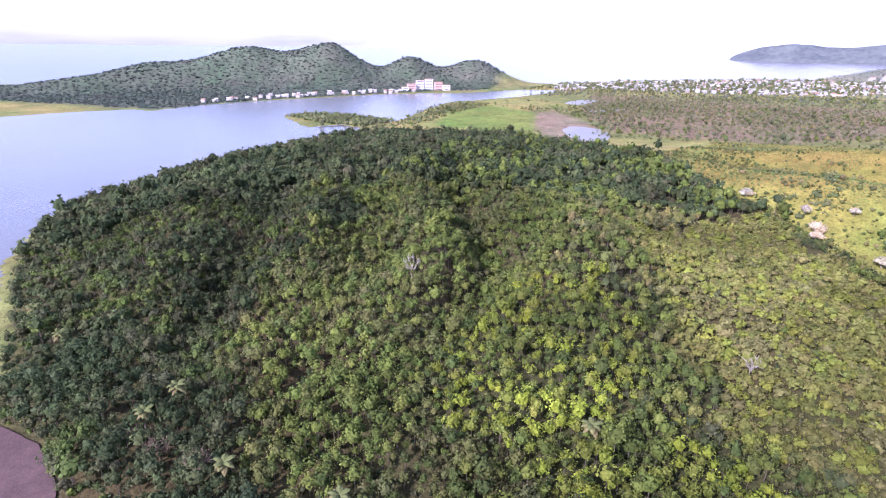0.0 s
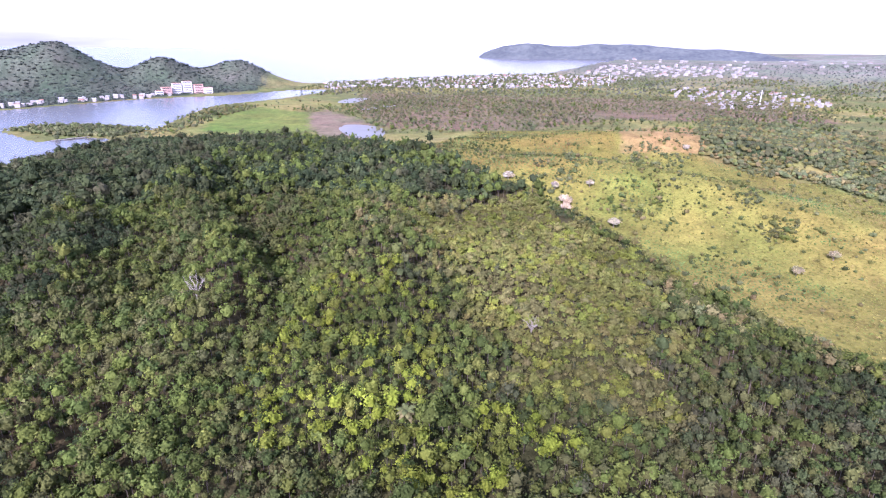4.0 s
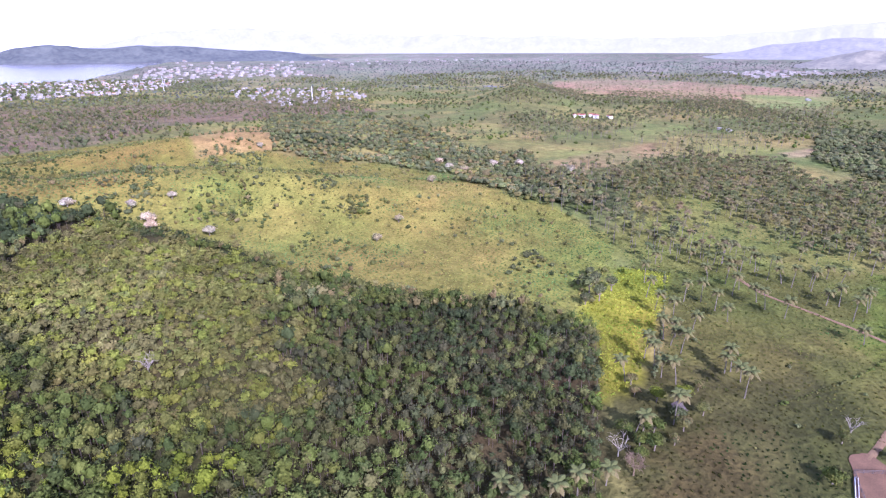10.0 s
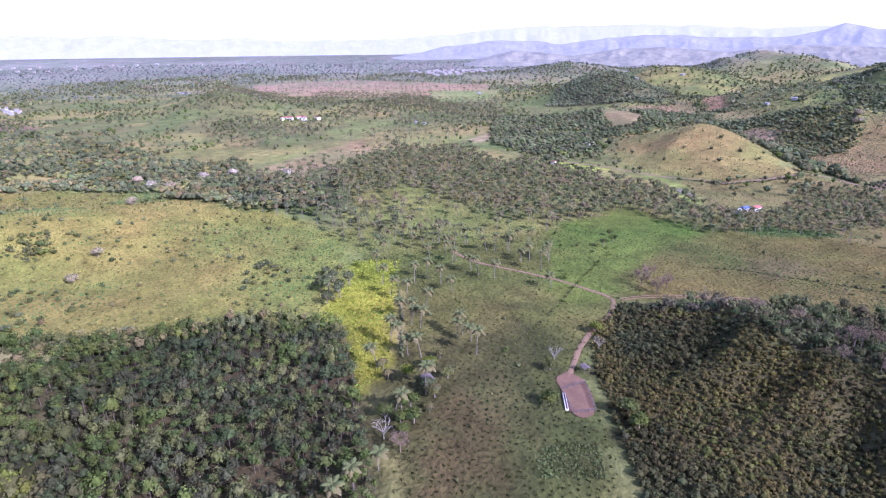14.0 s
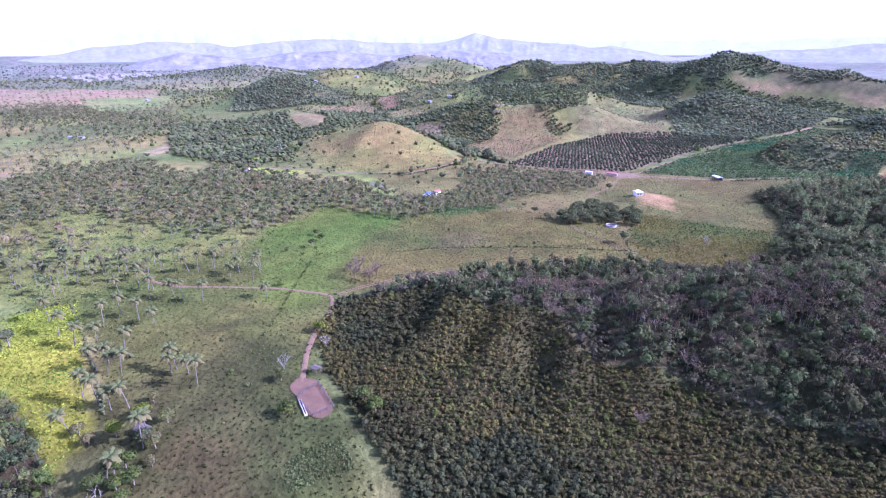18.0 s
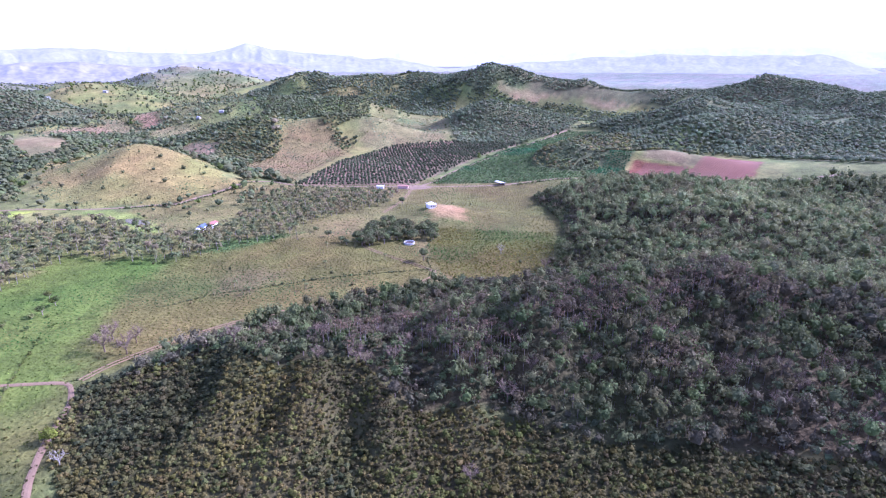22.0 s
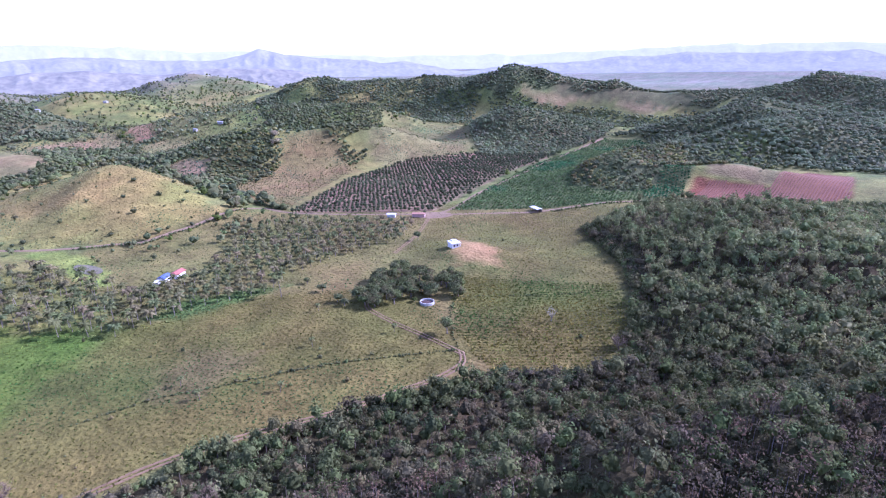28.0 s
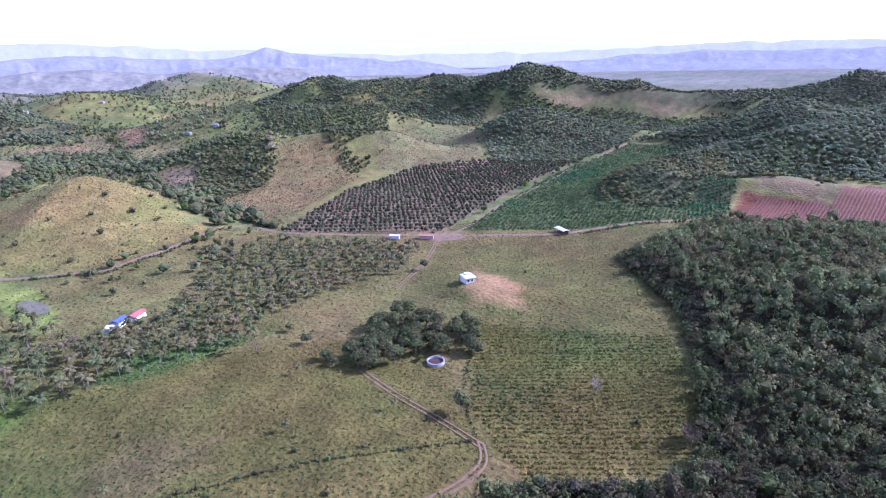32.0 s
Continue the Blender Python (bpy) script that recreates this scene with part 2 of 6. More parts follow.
SEA = [(-4900, 1300), (-1500, 1100), (-1250, 1480), (-900, 1690), (-560, 1950), (-200, 1990), (150, 2010), (215, 1880), (330, 1830), (560, 1900), (1000, 1905), (1160, 1850), (1980, 2440), (2300, 2900), (2900, 4900), (-4900, 4900)]


def inside(px, py, poly):
    hit = np.zeros(px.shape, bool)
    for (x0, y0), (x1, y1) in zip(poly, poly[1:] + poly[:1]):
        if y0 != y1:
            hit ^= ((y0 > py) != (y1 > py)) & (px < (x1 - x0) * (py - y0) / (y1 - y0) + x0)
    return hit


def edge_distance(px, py, poly, closed=True):
    """Metres to a polygon's outline (below zero inside a closed one), or to an open line."""
    best = np.full(px.shape, 1e9)
    for (x0, y0), (x1, y1) in zip(poly, poly[1:] + (poly[:1] if closed else [])):
        dx, dy = x1 - x0, y1 - y0
        s = np.clip(((px - x0) * dx + (py - y0) * dy) / (dx * dx + dy * dy + 1e-9), 0, 1)
        best = np.minimum(best, np.hypot(px - x0 - s * dx, py - y0 - s * dy))
    return np.where(inside(px, py, poly), -best, best) if closed else best


def ramp(v, a, b):
    s = np.clip((v - a) / (b - a), 0, 1)
    return s * s * (3 - 2 * s)


def hash2(ix, iy, seed=0):
    h = (ix.astype(np.int64) * 374761393 + iy.astype(np.int64) * 668265263 + seed * 982451653) & 0x7FFFFFFF
    h = ((h ^ (h >> 13)) * 1274126177) & 0x7FFFFFFF
    return ((h ^ (h >> 16)) & 0xFFFF) / 65535.0


def value_noise(px, py, size, seed=0):
    u, v = px / size, py / size
    iu, iv = np.floor(u), np.floor(v)
    fu, fv = u - iu, v - iv
    fu, fv = fu * fu * (3 - 2 * fu), fv * fv * (3 - 2 * fv)
    a, b = hash2(iu, iv, seed), hash2(iu + 1, iv, seed)
    c, d = hash2(iu, iv + 1, seed), hash2(iu + 1, iv + 1, seed)
    return (a * (1 - fu) + b * fu) * (1 - fv) + (c * (1 - fu) + d * fu) * fv


def rise(r):
    """Beyond 1.8 km the plain is drawn together and climbs to its own horizon."""
    far = np.maximum(r, 1800.0)
    return 110 - far * 110 / (1800 * np.exp((far - 1800) / 1000))


def land(px, py):
    """Height of the ground."""
    px, py = np.asarray(px, float), np.asarray(py, float)
    z = np.zeros(px.shape)
    for x, y, h, a, b, turn in HILLS:
        c, s = math.cos(math.radians(turn)), math.sin(math.radians(turn))
        u, v = ((px - x) * c + (py - y) * s) / a, ((py - y) * c - (px - x) * s) / b
        z += h * np.exp(-(u * u + v * v))
    n = value_noise(px, py, 90, 1) - 0.5 + 0.5 * (value_noise(px, py, 37, 2) - 0.5)
    still = 1 - 0.75 * ramp(py, 1100, 1250)          # the peninsula's hills are smooth domes
    z = z * (1 + 0.22 * n * still) + 1.2 + 0.6 * n
    ridged = 1 - np.abs(2 * value_noise(px, py, 130, 3) - 1)
    z += 0.22 * np.maximum(z - 14, 0) * (ridged - 0.5) * still
    folds = 1 - np.abs(2 * value_noise(px, py, 95, 4) - 1)          # folds of the high hills
    z += 0.26 * np.maximum(z - 28, 0) * (folds - 0.75) * still
    for line, lift, wide in SPURS:
        best, amp = np.full(px.shape, 1e9), np.zeros(px.shape)
        for (x0, y0), (x1, y1), h0, h1 in zip(line, line[1:], lift, lift[1:]):
            dx, dy = x1 - x0, y1 - y0
            q = np.clip(((px - x0) * dx + (py - y0) * dy) / (dx * dx + dy * dy), 0, 1)
            d = np.hypot(px - x0 - q * dx, py - y0 - q * dy)
            amp, best = np.where(d < best, h0 + (h1 - h0) * q, amp), np.minimum(best, d)
        best = best * (1 + 0.3 * (value_noise(px, py, 14, 5) - 0.5))
        z += amp * (np.clip(1 - best / wide, 0, 1) * 0.6 + 0.4 * ramp(wide - best, 0, wide))
    shore = np.minimum(edge_distance(px, py, LAGOON), edge_distance(px, py, SEA))
    z = np.where(shore > 0, 0.7 + (z - 0.7) * ramp(shore, -5, 60) * 1.0, -2.5)
    return z + rise(np.hypot(px, py))


# ---- building blocks ----
def mesh_object(name, verts, faces, mat, colors=None, layer="leaf", smooth=False, parent=None):
    """One mesh from arrays: faces is an (n, 3) or (n, 4) array."""
    me = bpy.data.meshes.new(name)
    verts, faces = np.asarray(verts, np.float32), np.asarray(faces, np.int32)
    n, k = faces.shape
    me.vertices.add(len(verts))
    me.vertices.foreach_set("co", verts.ravel())
    me.loops.add(n * k)
    me.loops.foreach_set("vertex_index", faces.ravel())
    me.polygons.add(n)
    me.polygons.foreach_set("loop_start", np.arange(0, n * k, k, dtype=np.int32))
    me.polygons.foreach_set("use_smooth", np.full(n, smooth))
    if colors is not None:
        at = me.color_attributes.new(layer, "FLOAT_COLOR", "POINT")
        at.data.foreach_set("color", np.concatenate([colors, np.ones((len(colors), 1))], 1).astype(np.float32).ravel())
    me.update(calc_edges=True)
    me.materials.append(mat)
    ob = new(name, me)
    if parent:
        ob.parent = parent
    return ob


def scatter(poly, gap, rng, jitter=0.45, grid_turn=0.0, between=None):
    """Points in a polygon on a loose grid."""
    xs, ys = zip(*poly)
    cx, cy = (min(xs) + max(xs)) / 2, (min(ys) + max(ys)) / 2
    reach = math.hypot(max(xs) - min(xs), max(ys) - min(ys)) / 2
    g = np.arange(-reach, reach, gap)
    u, v = np.meshgrid(g, np.arange(-reach, reach, between or gap))
    u[::2] += gap / 2
    u, v = u.ravel() + rng.uniform(-jitter, jitter, u.size) * gap, v.ravel() + rng.uniform(-jitter, jitter, v.size) * gap
    c, s = math.cos(grid_turn), math.sin(grid_turn)
    px, py = cx + u * c - v * s, cy + u * s + v * c
    keep = inside(px, py, poly)
    return px[keep], py[keep]


def clumps(centre, radius, squash, count, size, tint, rng, lumpy=0.27, low=-0.25):
    """Leaf sprays, small folded blades, set all over uneven crowns. Returns points, triangles and colours."""
    n = len(centre)
    d = rng.normal(size=(n, count, 3))
    d[..., 2] += 0.4
    d /= np.linalg.norm(d, axis=-1, keepdims=True)
    d[..., 2] = np.where(d[..., 2] < low, -d[..., 2] * 0.6, d[..., 2])
    d /= np.linalg.norm(d, axis=-1, keepdims=True)
    lobe = rng.uniform(0, 6.28, (n, 1, 4))
    az = np.arctan2(d[..., 1], d[..., 0])
    out = 1 + lumpy * (np.sin(3 * az + lobe[..., 0]) * np.cos(3.5 * d[..., 2] + lobe[..., 1]) + 0.7 * np.sin(5 * az + lobe[..., 2]) * np.cos(6 * d[..., 2] + lobe[..., 3])) + rng.uniform(-0.3, 0.14, (n, count))
    p = d * (radius[:, None] * out)[..., None]
    p[..., 2] *= squash[:, None]
    p += centre[:, None]
    face = d + 0.38 * rng.normal(size=d.shape)
    face /= np.linalg.norm(face, axis=-1, keepdims=True)
    a = np.cross(face, rng.normal(size=d.shape))
    a /= np.linalg.norm(a, axis=-1, keepdims=True)
    b = np.cross(face, a)
    s = (radius[:, None] * size * rng.uniform(0.6, 1.4, (n, count)))[..., None]
    j = rng.uniform(0.55, 1.35, (4, n, count, 1))
    v = np.stack([p + s * j[0] * a, p + s * j[1] * b - face * s * 0.4, p - s * j[2] * a, p - s * j[3] * b - face * s * 0.4], 2).reshape(-1, 3)
    base = np.arange(n * count)[:, None] * 4
    f = np.concatenate([base + [[0, 1, 2]], base + [[0, 2, 3]]])
    c = tint[:, None] * rng.uniform(0.84, 1.16, (n, count, 1))
    return v, f, np.repeat(c.reshape(-1, 3), 4, 0)


def round_form(level):
    """Points and triangles of a round form of 20 or 80 faces."""
    bm = bmesh.new()
    bmesh.ops.create_icosphere(bm, subdivisions=level + 1, radius=1.0)
    v, f = np.array([p.co[:] for p in bm.verts]), np.array([[p.index for p in q.verts] for q in bm.faces])
    bm.free()
    return v, f


FORMS = [round_form(0), round_form(1)]


def cores(centre, radius, squash, level, tint, rng):
    """The closed, lumpy inside of the crowns, its colour darkened a little for inner shade."""
    form, face = FORMS[level]
    n, k = len(centre), len(form)
    turn = rng.uniform(0, 6.28, n)
    c, s = np.cos(turn)[:, None], np.sin(turn)[:, None]
    d = np.stack([form[:, 0] * c - form[:, 1] * s, form[:, 0] * s + form[:, 1] * c, np.broadcast_to(form[:, 2], (n, k))], -1)
    v = d * (radius[:, None] * rng.uniform(0.62, 1.1, (n, k)))[..., None]
    v[..., 2] *= squash[:, None]
    v = (v + centre[:, None]).reshape(-1, 3)
    f = (face[None] + (np.arange(n) * k)[:, None, None]).reshape(-1, 3)
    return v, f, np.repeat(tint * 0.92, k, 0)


def stems(foot, top, thick, tint):
    """Three-sided tapered stems."""
    n = len(foot)
    ring = np.array([(math.cos(q), math.sin(q), 0) for q in (0, 2.1, 4.2)])
    v = np.concatenate([foot[:, None] + ring * thick[:, None, None], top[:, None] + ring * thick[:, None, None] * 0.5], 1).reshape(-1, 3)
    base = np.arange(n)[:, None] * 6
    f = np.concatenate([np.concatenate([base + [[i, (i + 1) % 3, 3 + (i + 1) % 3]], base + [[i, 3 + (i + 1) % 3, 3 + i]]]) for i in range(3)])
    return v, f, np.repeat(tint, 6, 0)


def join(pieces):
    vs, fs, cs, at = [], [], [], 0
    for v, f, c in pieces:
        vs.append(v), fs.append(f + at), cs.append(c)
        at += len(v)
    return np.concatenate(vs), np.concatenate(fs), np.concatenate(cs)


def palette(colors, n, rng, spread=0.2):
    c = np.array(colors)[rng.choice(len(colors), n)]
    return c * rng.uniform(1 - spread, 1 + spread, (n, 1)) * rng.uniform(0.94, 1.06, (n, 3))


def woods(px, py, rng, colors, radius=(2.2, 4.0), height=1.7, count=44, size=0.2, squash=(0.7, 1.0), tall=0.0, level=0, relief=0.0, swell=48):
    """Trees at the points: stem and crown. Returns the joined arrays. tall: share of trees that stand out."""
    n = len(px)
    r = radius[0] + (radius[1] - radius[0]) * rng.uniform(0, 1, n) ** 2.0 * rng.uniform(0.8, 1.6, n)
    z = land(px, py)
    h = r * height * rng.uniform(0.85, 1.2, n) * np.where(rng.uniform(0, 1, n) < tall, 1.6, 1.0) * (0.7 + 0.6 * value_noise(px, py, 19, 23))
    hump = 1 - np.abs(2 * value_noise(px, py, swell, 61) - 1)          # the canopy swells and dips
    h += relief * (hump + 0.4 * value_noise(px, py, swell * 0.4, 62) + 0.9 * value_noise(px, py, 13, 63) + 0.5 * rng.uniform(0, 1, n))
    patch = 0.74 + 0.52 * value_noise(px, py, 34, 21) * (0.6 + 0.8 * value_noise(px, py, 110, 22))
    kin = np.clip((0.6 * value_noise(px, py, 17, 71) + 0.4 * rng.uniform(0, 1, n) - 0.2) / 0.6, 0, 0.999)          # like stands by like
    tint = np.array(colors)[(kin * len(colors)).astype(int)] * rng.uniform(0.78, 1.22, (n, 1)) * rng.uniform(0.95, 1.05, (n, 3)) * patch[:, None]
    sq = rng.uniform(*squash, n)
    deep = np.maximum(r * sq, np.minimum(0.46 * (h + r * sq), 1.12 * r))          # foliage hangs low on the tall ones
    centre = np.stack([px, py, z + h + r * sq - deep], 1)
    sq = deep / r
    foot = np.stack([px, py, z - 0.4], 1)
    bark = [stems(foot, centre, r * 0.07, np.tile((0.16, 0.13, 0.1), (n, 1)))] if count > 6 else []
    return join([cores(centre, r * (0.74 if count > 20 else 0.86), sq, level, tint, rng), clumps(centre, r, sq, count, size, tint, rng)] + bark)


def drape(name, poly, mat, step=3.0, lift=0.15, soft=2):
    """A sheet laid over the ground inside an outline whose corners are worn round."""
    pts = np.array(poly, float)
    for _ in range(soft):
        nxt = np.roll(pts, -1, 0)
        pts = np.stack([pts * 0.75 + nxt * 0.25, pts * 0.25 + nxt * 0.75], 1).reshape(-1, 2)
    closed = np.concatenate([pts, pts[:1]])
    seg = np.r_[0, np.cumsum(np.hypot(*np.diff(closed, axis=0).T))]
    n = max(24, int(seg[-1] / step))
    q = np.linspace(0, seg[-1], n, endpoint=False)
    rim = np.stack([np.interp(q, seg, closed[:, 0]), np.interp(q, seg, closed[:, 1])], 1)
    mid = rim.mean(0)
    rim = mid + (rim - mid) * (1 + 0.10 * (value_noise(rim[:, 0], rim[:, 1], step * 2.2, 77) - 0.5))[:, None]
    rings = max(4, int(np.hypot(*(rim - mid).T).mean() / step))
    flat = np.concatenate([mid + (rim - mid) * k / rings for k in range(1, rings + 1)] + [mid[None]])
    v = np.concatenate([flat, (land(flat[:, 0], flat[:, 1]) + lift)[:, None]], 1)
    i = np.arange(n)
    f = [np.stack([k * n + i, k * n + (i + 1) % n, (k + 1) * n + (i + 1) % n, (k + 1) * n + i], 1) for k in range(rings - 1)]
    hub = np.stack([np.full(n, rings * n), i, (i + 1) % n], 1)
    tri = np.concatenate([np.concatenate([k[:, [0, 1, 2]], k[:, [0, 2, 3]]]) for k in f] + [hub])
    a, b, c = v[tri[:, 0], :2], v[tri[:, 1], :2], v[tri[:, 2], :2]
    up = (b[:, 0] - a[:, 0]) * (c[:, 1] - a[:, 1]) - (b[:, 1] - a[:, 1]) * (c[:, 0] - a[:, 0]) > 0
    tri[~up] = tri[~up][:, ::-1]
    return mesh_object(name, v, tri, mat)


def ribbon(name, line, width, mat, lift=0.2, step=3.0, wobble=0.3):
    """A track along a line, laid over the ground, with frayed edges."""
    pts = np.array(line, float)
    seg = np.r_[0, np.cumsum(np.hypot(*np.diff(pts, axis=0).T))]
    s = np.arange(0, seg[-1], step)
    px, py = np.interp(s, seg, pts[:, 0]), np.interp(s, seg, pts[:, 1])
    for _ in range(3):
        px[1:-1], py[1:-1] = (px[:-2] + 2 * px[1:-1] + px[2:]) / 4, (py[:-2] + 2 * py[1:-1] + py[2:]) / 4
    dx, dy = np.gradient(px), np.gradient(py)
    k = np.hypot(dx, dy) + 1e-9
    rows = []
    for side in (-1, -0.33, 0.33, 1):
        w = width / 2 * side * (1 + wobble * (value_noise(px, py, 9, 7 + int(side * 3)) - 0.5) * 2)
        qx, qy = px - dy / k * w, py + dx / k * w
        rows.append(np.stack([qx, qy, land(qx, qy) + lift - 0.12 * (abs(side) == 1)], 1))
    v = np.concatenate(rows)
    n = len(px)
    f = np.concatenate([np.stack([np.arange(n - 1) + i * n, np.arange(1, n) + i * n, np.arange(1, n) + (i + 1) * n, np.arange(n - 1) + (i + 1) * n], 1)[:, ::-1] for i in range(3)])
    return mesh_object(name, v, f, mat)


# ---- ground, cover and water ----
FOREST_HILL = [(-50, 45), (-110, 82), (-152, 165), (-225, 272), (-258, 359), (-236, 440), (-180, 580), (-138, 690), (-60, 720), (80, 705), (140, 560), (170, 452), (169, 373), (192, 316), (203, 240), (194, 171),
               (203, 116), (216, 76), (210, 32), (155, 20), (109, 11), (60, 2), (0, 10)]
SHRUB_HILL = [(222, -92), (197, -70), (168, -63), (140, -60), (119, -58), (60, -50), (0, -50), (-80, -90), (-130, -180), (-28, -200), (28, -177), (60, -161), (92, -155), (117, -140), (142, -150), (164, -128), (196, -126), (216, -108)]
RIDGE_FOREST = [(216, -98), (218, -135), (211, -162), (195, -195), (182, -218), (166, -249), (136, -267), (131, -288), (145, -340), (161, -376), (205, -423), (189, -482), (171, -528), (103, -545), (0, -590), (-150, -600), (-260, -350), (-130, -180),
                (-28, -200), (28, -177), (60, -161), (92, -155), (117, -140), (142, -150), (164, -128), (196, -126)]
GRASS_HILL = [(170, 452), (169, 373), (192, 316), (203, 240), (194, 171), (203, 116), (216, 76), (215, 40), (285, 35), (345, 50), (395, 110), (450, 190), (470, 300), (430, 400), (520, 500), (500, 650), (340, 690), (200, 530)]
BROWN_PATCH = [(360, 428), (440, 402), (600, 540), (660, 630), (520, 650)]
BROWN_GRASS = [(198, 526), (334, 690), (510, 655), (360, 430), (262, 320), (198, 340), (176, 378)]
LIME_STRIP = [(288, 34), (288, 10), (240, 10), (179, 11), (158, 21), (210, 30), (217, 42)]
VALLEY = [(288, 30), (345, 50), (330, -16), (335, -94), (380, -154), (315, -195), (300, -240), (247, -266), (205, -258), (180, -253), (182, -225), (200, -188), (224, -140), (226, -95), (168, -60), (119, -54), (60, -35), (80, 5), (150, 10), (240, 5)]
MEADOW = [(338, -87), (380, -154), (315, -180), (284, -128), (238, -97), (215, -72), (240, -60), (262, -72), (300, -75)]
DRY_FIELD = [(284, -130), (318, -185), (308, -240), (262, -284), (220, -286), (178, -251), (185, -220), (217, -162), (227, -108), (240, -105)]
PASTURE = [(309, -406), (250, -450), (192, -500), (205, -423), (161, -380), (133, -297), (146, -274), (171, -258), (181, -258), (214, -302), (231, -331), (278, -333)]
MAIZE = [(234, -318), (212, -288), (196, -268), (181, -258), (168, -250), (148, -261), (132, -282), (132, -298), (142, -326), (158, -356)]
GREEN_EDGE = [(322, -198), (330, -225), (311, -254), (298, -264), (302, -237), (308, -212)]
YARD = [(159, -48), (165, -47), (169, -53), (163, -58), (146, -56.5), (141.5, -53), (143, -48), (150, -46.5)]
SLOPE_BROWN = [(601, -509), (589, -546), (506, -540), (467, -435), (431, -372), (466, -362), (520, -350), (560, -400), (546, -447), (576, -479)]
SLOPE_LIGHT = [(640, -748), (600, -880), (443, -646), (465, -557), (506, -549)]
CLEARING = [(520, -1040), (423, -1072), (330, -1092), (300, -1086), (345, -1066), (415, -1060), (500, -1030)]
GRASS_KNOLL = [(488, -212), (441, -256), (458, -325), (520, -345), (640, -375), (700, -360), (720, -300), (633, -240), (560, -210)]
CROPS = [(312, -428), (245, -466), (215, -502), (173, -536), (178, -600), (190, -640), (215, -700), (282, -800), (329, -800), (338, -669)]
SCRUB_KNOLL = [(258, -526), (275, -588), (268, -650), (245, -690), (190, -690), (135, -668), (117, -640), (127, -606), (170, -604), (200, -600), (199, -556), (212, -533)]
ORCHARD = [(420, -365), (322, -418), (344, -676), (430, -655), (476, -580), (474, -484)]
RED_FIELD = [(170, -538), (172, -583), (145, -584), (116, -586), (114, -625), (100, -680), (66, -660), (66, -580), (94, -558), (130, -546)]
MID_WOOD = [(495, -733), (575, -930), (467, -985), (350, -985), (332, -803), (343, -680), (422, -645)]
SPUR_WOOD = [(508, -520), (512, -548), (590, -660), (700, -790), (840, -800), (820, -640), (700, -590), (600, -560)]
KNOLL_WOOD = [(540, -400), (548, -450), (575, -484), (620, -500), (700, -560), (800, -540), (780, -440), (640, -400)]
BACK_WOOD = [(840, -800), (1000, -760), (1250, -950), (1350, -1200), (900, -1250), (640, -1000), (600, -900), (700, -800)]
RIDGE_WOOD = [(585, -980), (640, -1000), (800, -1080), (700, -1250), (300, -1300), (180, -1200), (265, -1095), (298, -1100), (423, -1072), (566, -1025)]
RIGHT_WOOD = [(300, -830), (330, -985), (265, -1080), (180, -1200), (-100, -1350), (-400, -1100), (-500, -650), (-200, -610), (0, -640), (60, -690), (110, -710), (150, -760), (230, -780)]
PALMS_WEST = [(407, 58), (541, 84), (660, 15), (640, -69), (562, -82), (549, -138), (473, -176), (440, -198), (405, -206), (356, -214), (312, -216), (308, -190), (325, -176), (371, -152), (339, -97), (329, -16)]
PALMS_EAST = [(320, -205), (357, -217), (353, -248), (407, -315), (405, -350), (314, -392), (297, -346), (307, -318), (309, -279), (300, -250)]
CREEK_WOOD = [(847, -119), (860, -260), (826, -400), (690, -400), (560, -345), (455, -340), (460, -362), (430, -368), (560, -392), (700, -430), (850, -470), (950, -400), (950, -150)]
NEAR_WOOD = [(673, -96), (847, -119), (860, -260), (800, -390), (720, -320), (690, -240), (585, -195), (555, -141)]
DARK_HILL = [(1100, -260), (1250, -330), (1420, -430), (1300, -520), (1057, -490), (975, -440), (1030, -330)]
PINK_FIELD = [(1934, 517), (2048, 199), (1848, -252), (1530, -210), (1441, 41), (1518, 393)]
GREEN_FIELD = [(1648, -50), (1637, -255), (1271, -176), (1276, -52)]
TAN_FIELD = [(554, 148), (661, 106), (731, 65), (643, 44), (540, 99), (526, 119)]
GREEN_PLOT = [(811, 130), (951, 36), (843, 23), (731, 87)]
OLIVE_PLOT = [(629, 302), (702, 215), (649, 179), (578, 204)]
TAN_PLOT = [(707, -66), (880, -175), (786, -165), (685, -78)]
BACK_FOREST = [(783, 718), (783, 456), (660, 320), (590, 330), (485, 370), (465, 432), (560, 520), (680, 640)]
DIP_FOREST = [(417, 190), (477, 190), (520, 150), (507, 104), (470, 58), (404, 49), (385, 118)]
PALM_BAND = [(361, 1409), (1138, 873), (910, 576), (590, 745), (392, 671), (228, 770), (243, 1037)]
MARSH = [(3, 978), (88, 1135), (162, 991), (127, 764), (59, 768), (-18, 823)]
SCRUB_SIDE = [(95, 285), (150, 300), (192, 310), (203, 240), (196, 176), (165, 150), (135, 120), (112, 100), (95, 100), (80, 125), (75, 190)]
VINES = [(10, 170), (50, 224), (110, 186), (95, 105), (42, 94), (10, 134)]
BALD = [(263, -369), (234, -363), (217, -344), (239, -331), (252, -345)]
LILY_POND = [(481, -205), (467, -221), (436, -224), (410, -222), (384, -214), (378, -208), (413, -206), (444, -202)]
LIME_PLOT = [(558, -140), (549, -158), (512, -187), (508, -163)]
LOW_BROWN = [(153, -6), (160, -30), (137, -30), (114, -17), (112, 2)]
SPARSE_PALMS = [(427, 56), (461, -2), (371, -53), (344, -89), (325, -81), (318, -49), (290, 7), (303, 38)]
